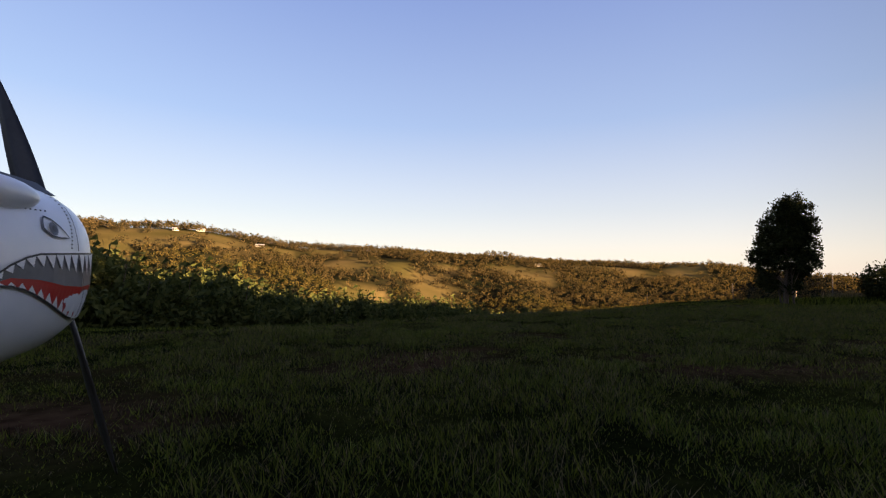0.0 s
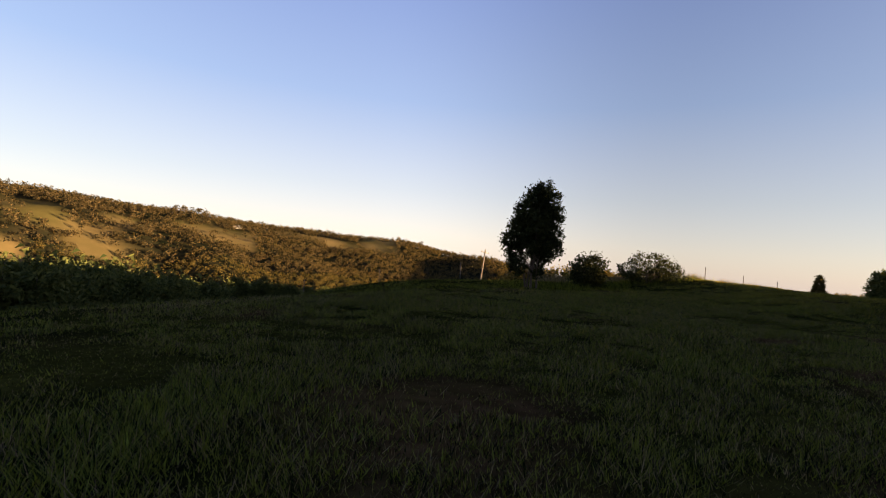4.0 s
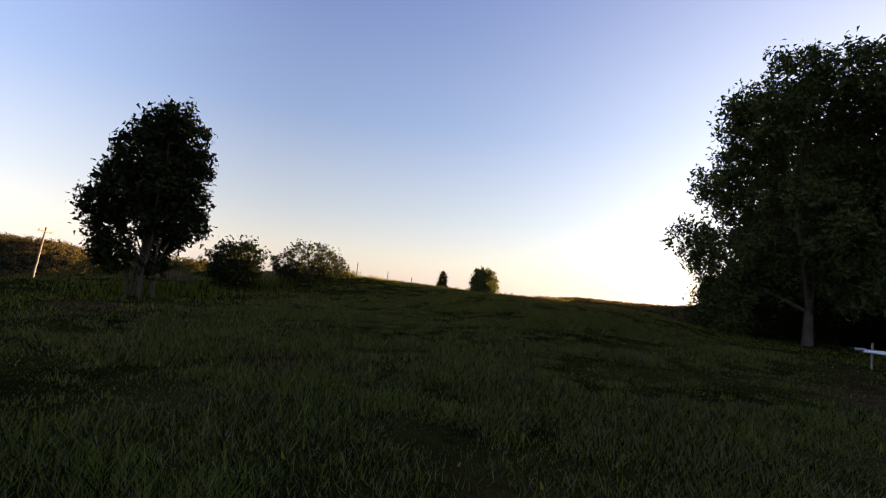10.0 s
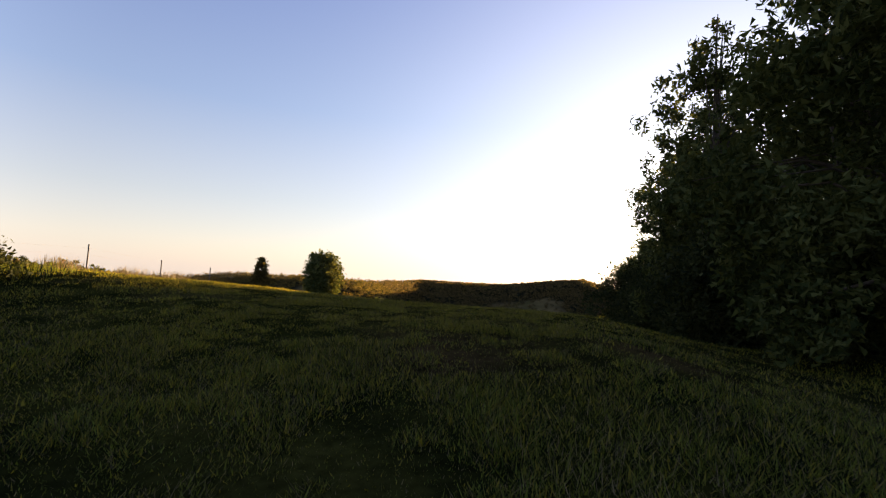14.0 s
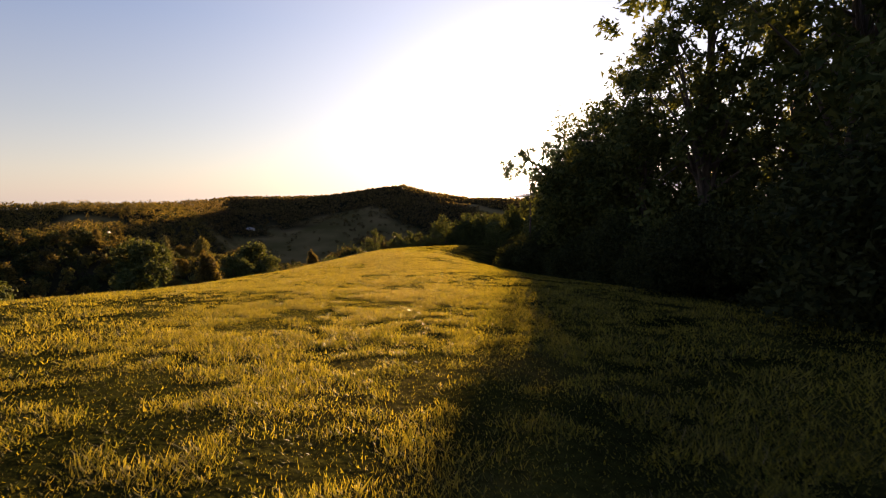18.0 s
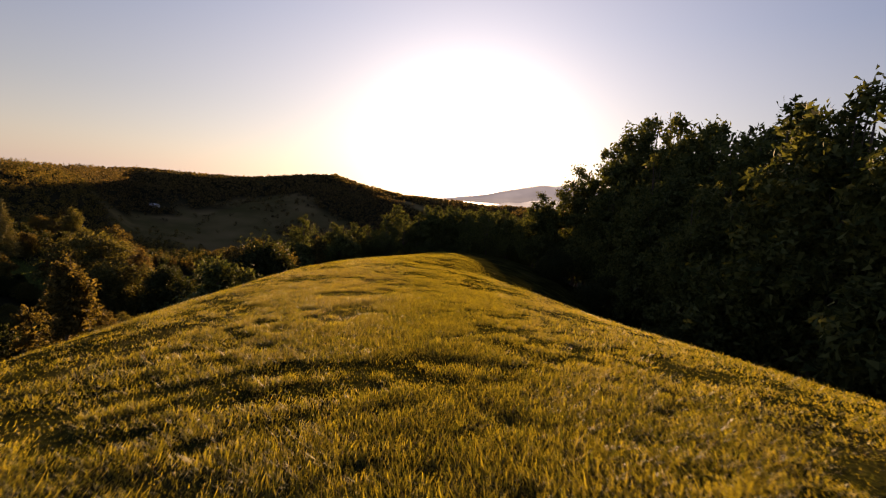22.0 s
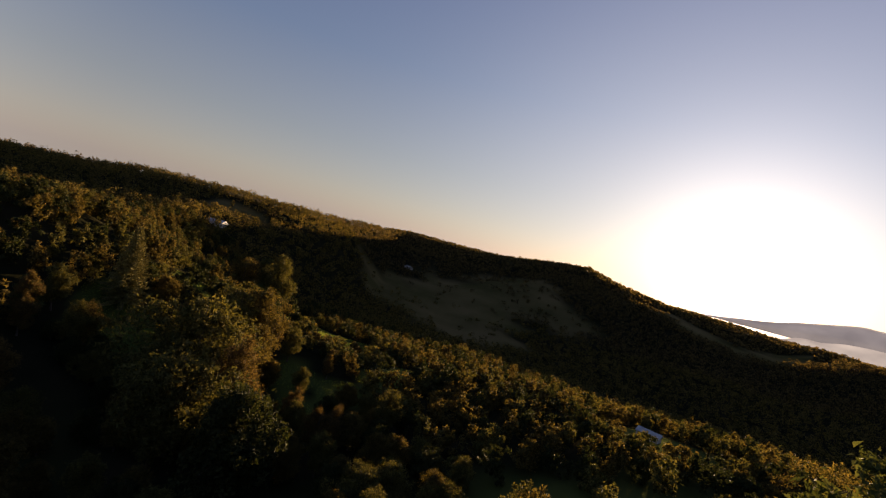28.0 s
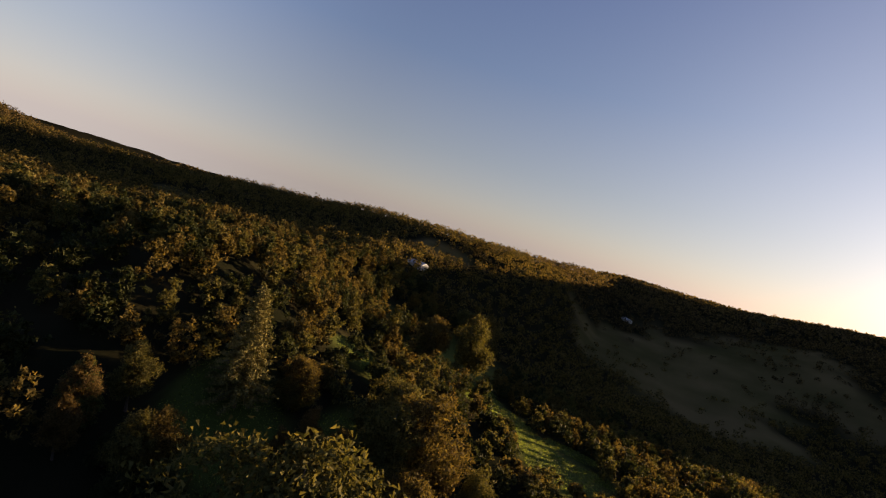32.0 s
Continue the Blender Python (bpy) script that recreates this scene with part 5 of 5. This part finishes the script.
v, f = tube([(0, 0, -0.3), (0, 0, 4.4), (0, 0, 8.6)], [0.14, 0.12, 0.10], 10)
part("pole", mesh_np("pole", v, f, M_POLE, True), None, pole)
part("crossarm", box(bmesh.new(), (-0.9, -0.06, 8.0), (0.9, 0.06, 8.15), 0.01), M_POLE, pole)
for k in (-0.75, 0.0, 0.75):
    v, f = tube([(k, 0, 8.15), (k, 0, 8.22), (k, 0, 8.3)], [0.04, 0.05, 0.03], 8)
    part("insulator", mesh_np("insulator", v, f, M_GREY, True), None, pole)


def trailer():
    """A white box trailer with its drawbar, parked at the wood's edge."""
    ob = tagged(new("box_trailer"), "white box trailer parked on the grass by the wood", "trailer")
    x, y = 19.95, 5.3
    ob.matrix_basis = Matrix.Translation((x, y, float(height(x, y)))) @ Matrix.Rotation(radians(60), 4, "Z")
    body = part("body", box(bmesh.new(), (-3.2, -0.95, 0.45), (0.0, 0.95, 1.75), 0.04), M_WHITE, ob)
    part("trim", box(bmesh.new(), (-3.22, -0.97, 0.40), (0.02, 0.97, 0.448), 0.01), M_ALU, ob)
    for sgn in (-1, 1):
        v, f = tube([(0.0, sgn * 0.6, 0.42), (0.35, sgn * 0.3, 0.42), (0.7, 0, 0.42)], [0.035] * 3, 8)
        part("drawbar", mesh_np("drawbar", v, f, M_WHITE, True), None, ob)
        bm = bmesh.new()
        bmesh.ops.create_cone(bm, cap_ends=True, segments=24, radius1=0.29, radius2=0.29, depth=0.17, matrix=Matrix.Translation((-1.7, sgn * 0.86, 0.29)) @ Matrix.Rotation(radians(90), 4, "X"))
        wheel = part("wheel", bm, M_RUBBER, ob)
        bm = bmesh.new()
        bmesh.ops.create_cone(bm, cap_ends=True, segments=20, radius1=0.15, radius2=0.15, depth=0.18, matrix=Matrix.Translation((-1.7, sgn * 0.865, 0.29)) @ Matrix.Rotation(radians(90), 4, "X"))
        part("rim", bm, M_ALU, wheel)
    v, f = tube([(0.66, 0, 0.44), (0.86, 0, 0.44)], [0.045, 0.04], 8)
    part("hitch", mesh_np("hitch", v, f, M_STEEL, True), None, ob)
    v, f = tube([(0.55, 0.0, 0.02), (0.55, 0.0, 0.62)], [0.025, 0.025], 8)
    part("jockey_leg", mesh_np("jockey_leg", v, f, M_STEEL, True), None, ob)


trailer()


# ---- turf ----
def turf(n, lo, hi, tall, wide, seed, mat, label, tussock=False, legs=(0, 99)):
    """Blades of grass strewn along the strip between two distances from the aircraft's track."""
    rng = np.random.default_rng(seed)
    track = np.array([(0.3, -1.5), (-0.5, 2.5), (0.4, 6.5), (4, 11), (6.3, 12.7), (10, 14.8), (18, 14.4), (29, 14.8), (45, 10.7), (60, 6), (79, 0), (95, -8), (112, -17), (124, -24), (140, -36), (165, -52)])
    track = track[legs[0]:legs[1]]
    ln = np.hypot(*(track[1:] - track[:-1]).T) + 4
    seg = rng.choice(len(track) - 1, n, p=ln / ln.sum())
    k = rng.uniform(-0.15, 1.15, n)[:, None]
    p = track[seg] * (1 - k) + track[seg + 1] * k
    a, r = rng.uniform(0, 6.283, n), np.sqrt(rng.uniform(lo * lo, hi * hi, n))
    x, y = p[:, 0] + r * np.cos(a), p[:, 1] + r * np.sin(a)
    tuft = smooth01(value_noise(x / 0.35, y / 0.35, 31) * 0.6 + value_noise(x / 1.6, y / 1.6, 32) * 0.6 + 0.55)
    keep = (rng.uniform(0, 1, n) < (0.4 if legs[0] == 0 else 0.25) + tuft) & (rng.uniform(0, 1, n) > 0.85 * bare_soil(x, y)) & (outside(x, y) < 14)
    if tussock:
        keep &= value_noise(x / 0.7, y / 0.7, 37) + 0.5 * value_noise(x / 3.0, y / 3.0, 38) > 0.42
    x, y, tuft = x[keep], y[keep], tuft[keep]
    m = len(x)
    h = tall * rng.uniform(0.4, 1.15, m) * ((0.3 + 0.95 * tuft) if legs[0] == 0 else (0.42 + 0.78 * tuft))
    b, lean = rng.uniform(0, 6.283, m), rng.uniform(0.3, 1.5, m) * h
    w = wide * rng.uniform(0.6, 1.3, m) / 2
    z = ground_z(x, y) - 0.01
    dx, dy = np.cos(b), np.sin(b)
    v = np.stack([np.stack([x - dy * w, y + dx * w, z], 1), np.stack([x + dy * w, y - dx * w, z], 1), np.stack([x + dx * lean, y + dy * lean, z + h], 1)], 1)
    me = mesh_np("grass", v.reshape(-1, 3), np.arange(3 * m).reshape(-1, 3), mat)
    return tagged(new("grass", me), label, "grass", kind="stuff")


PADDOCK, STRIP, LOWER = (0, 8), (7, 13), (11, 99)
turf(850000, 0, 7, 0.085, 0.0085, 1, M_GRASS, "green pasture grass of the paddock with shade-dark blades", False, PADDOCK)
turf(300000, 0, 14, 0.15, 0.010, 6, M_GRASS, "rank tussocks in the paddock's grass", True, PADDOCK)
turf(300000, 6, 26, 0.11, 0.018, 8, M_GRASS, "green pasture grass of the paddock with shade-dark blades", False, PADDOCK)
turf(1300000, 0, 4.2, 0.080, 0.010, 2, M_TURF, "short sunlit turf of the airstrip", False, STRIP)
turf(330000, 0, 7, 0.135, 0.012, 14, M_TURF, "taller sun-tinted tufts in the turf of the airstrip", True, STRIP)
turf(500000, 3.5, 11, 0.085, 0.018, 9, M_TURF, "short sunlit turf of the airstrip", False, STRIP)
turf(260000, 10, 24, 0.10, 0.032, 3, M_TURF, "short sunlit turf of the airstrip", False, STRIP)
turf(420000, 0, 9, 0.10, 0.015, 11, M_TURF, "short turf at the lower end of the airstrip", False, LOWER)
turf(260000, 0, 9, 0.115, 0.0065, 13, M_FRESH, "tufts of fresh green blades in the paddock's grass", True, PADDOCK)
turf(260000, 0, 9, 0.115, 0.006, 4, M_DRY, "dry yellow stalks among the pasture grass", False, PADDOCK)
turf(60000, 0, 6, 0.10, 0.006, 5, M_DRY, "dry yellow stalks in the turf of the airstrip", False, STRIP)


def tall_grass(line, n, wide, tall, seed, mat, label):
    """Rank grass and weeds along a line of points."""
    rng = np.random.default_rng(seed)
    p = np.array(line, float)
    k, f = rng.integers(0, len(p) - 1, n), rng.uniform(0, 1, (n, 1))
    at = p[k] * (1 - f) + p[k + 1] * f + rng.normal(size=(n, 2)) * wide
    x, y = at.T
    clump = smooth01(value_noise(x / 1.2, y / 1.2, 41) + 0.5)
    keep = rng.uniform(0, 1, n) < clump
    x, y, clump = x[keep], y[keep], clump[keep]
    m = len(x)
    h = tall * rng.uniform(0.4, 1.2, m) * (0.4 + 0.7 * clump)
    b, lean, w = rng.uniform(0, 6.283, m), rng.uniform(0.1, 0.6, m) * h, rng.uniform(0.006, 0.014, m)
    z = ground_z(x, y) - 0.01
    dx, dy = np.cos(b), np.sin(b)
    v = np.stack([np.stack([x - dy * w, y + dx * w, z], 1), np.stack([x + dy * w, y - dx * w, z], 1), np.stack([x + dx * lean, y + dy * lean, z + h], 1)], 1)
    return tagged(new("tall_grass", mesh_np("tall_grass", v.reshape(-1, 3), np.arange(3 * m).reshape(-1, 3), mat)), label, "grass", kind="stuff")


tall_grass(FENCE_A[4:], 11000, 0.5, 0.6, 5, M_DRY, "rank dry grass along the paddock fence")
tall_grass([(20.5, 25.5), (27.4, 27.6), (34.3, 26.8), (40, 27)], 16000, 1.1, 0.4, 6, M_GRASS, "rank green grass round the shrubs")
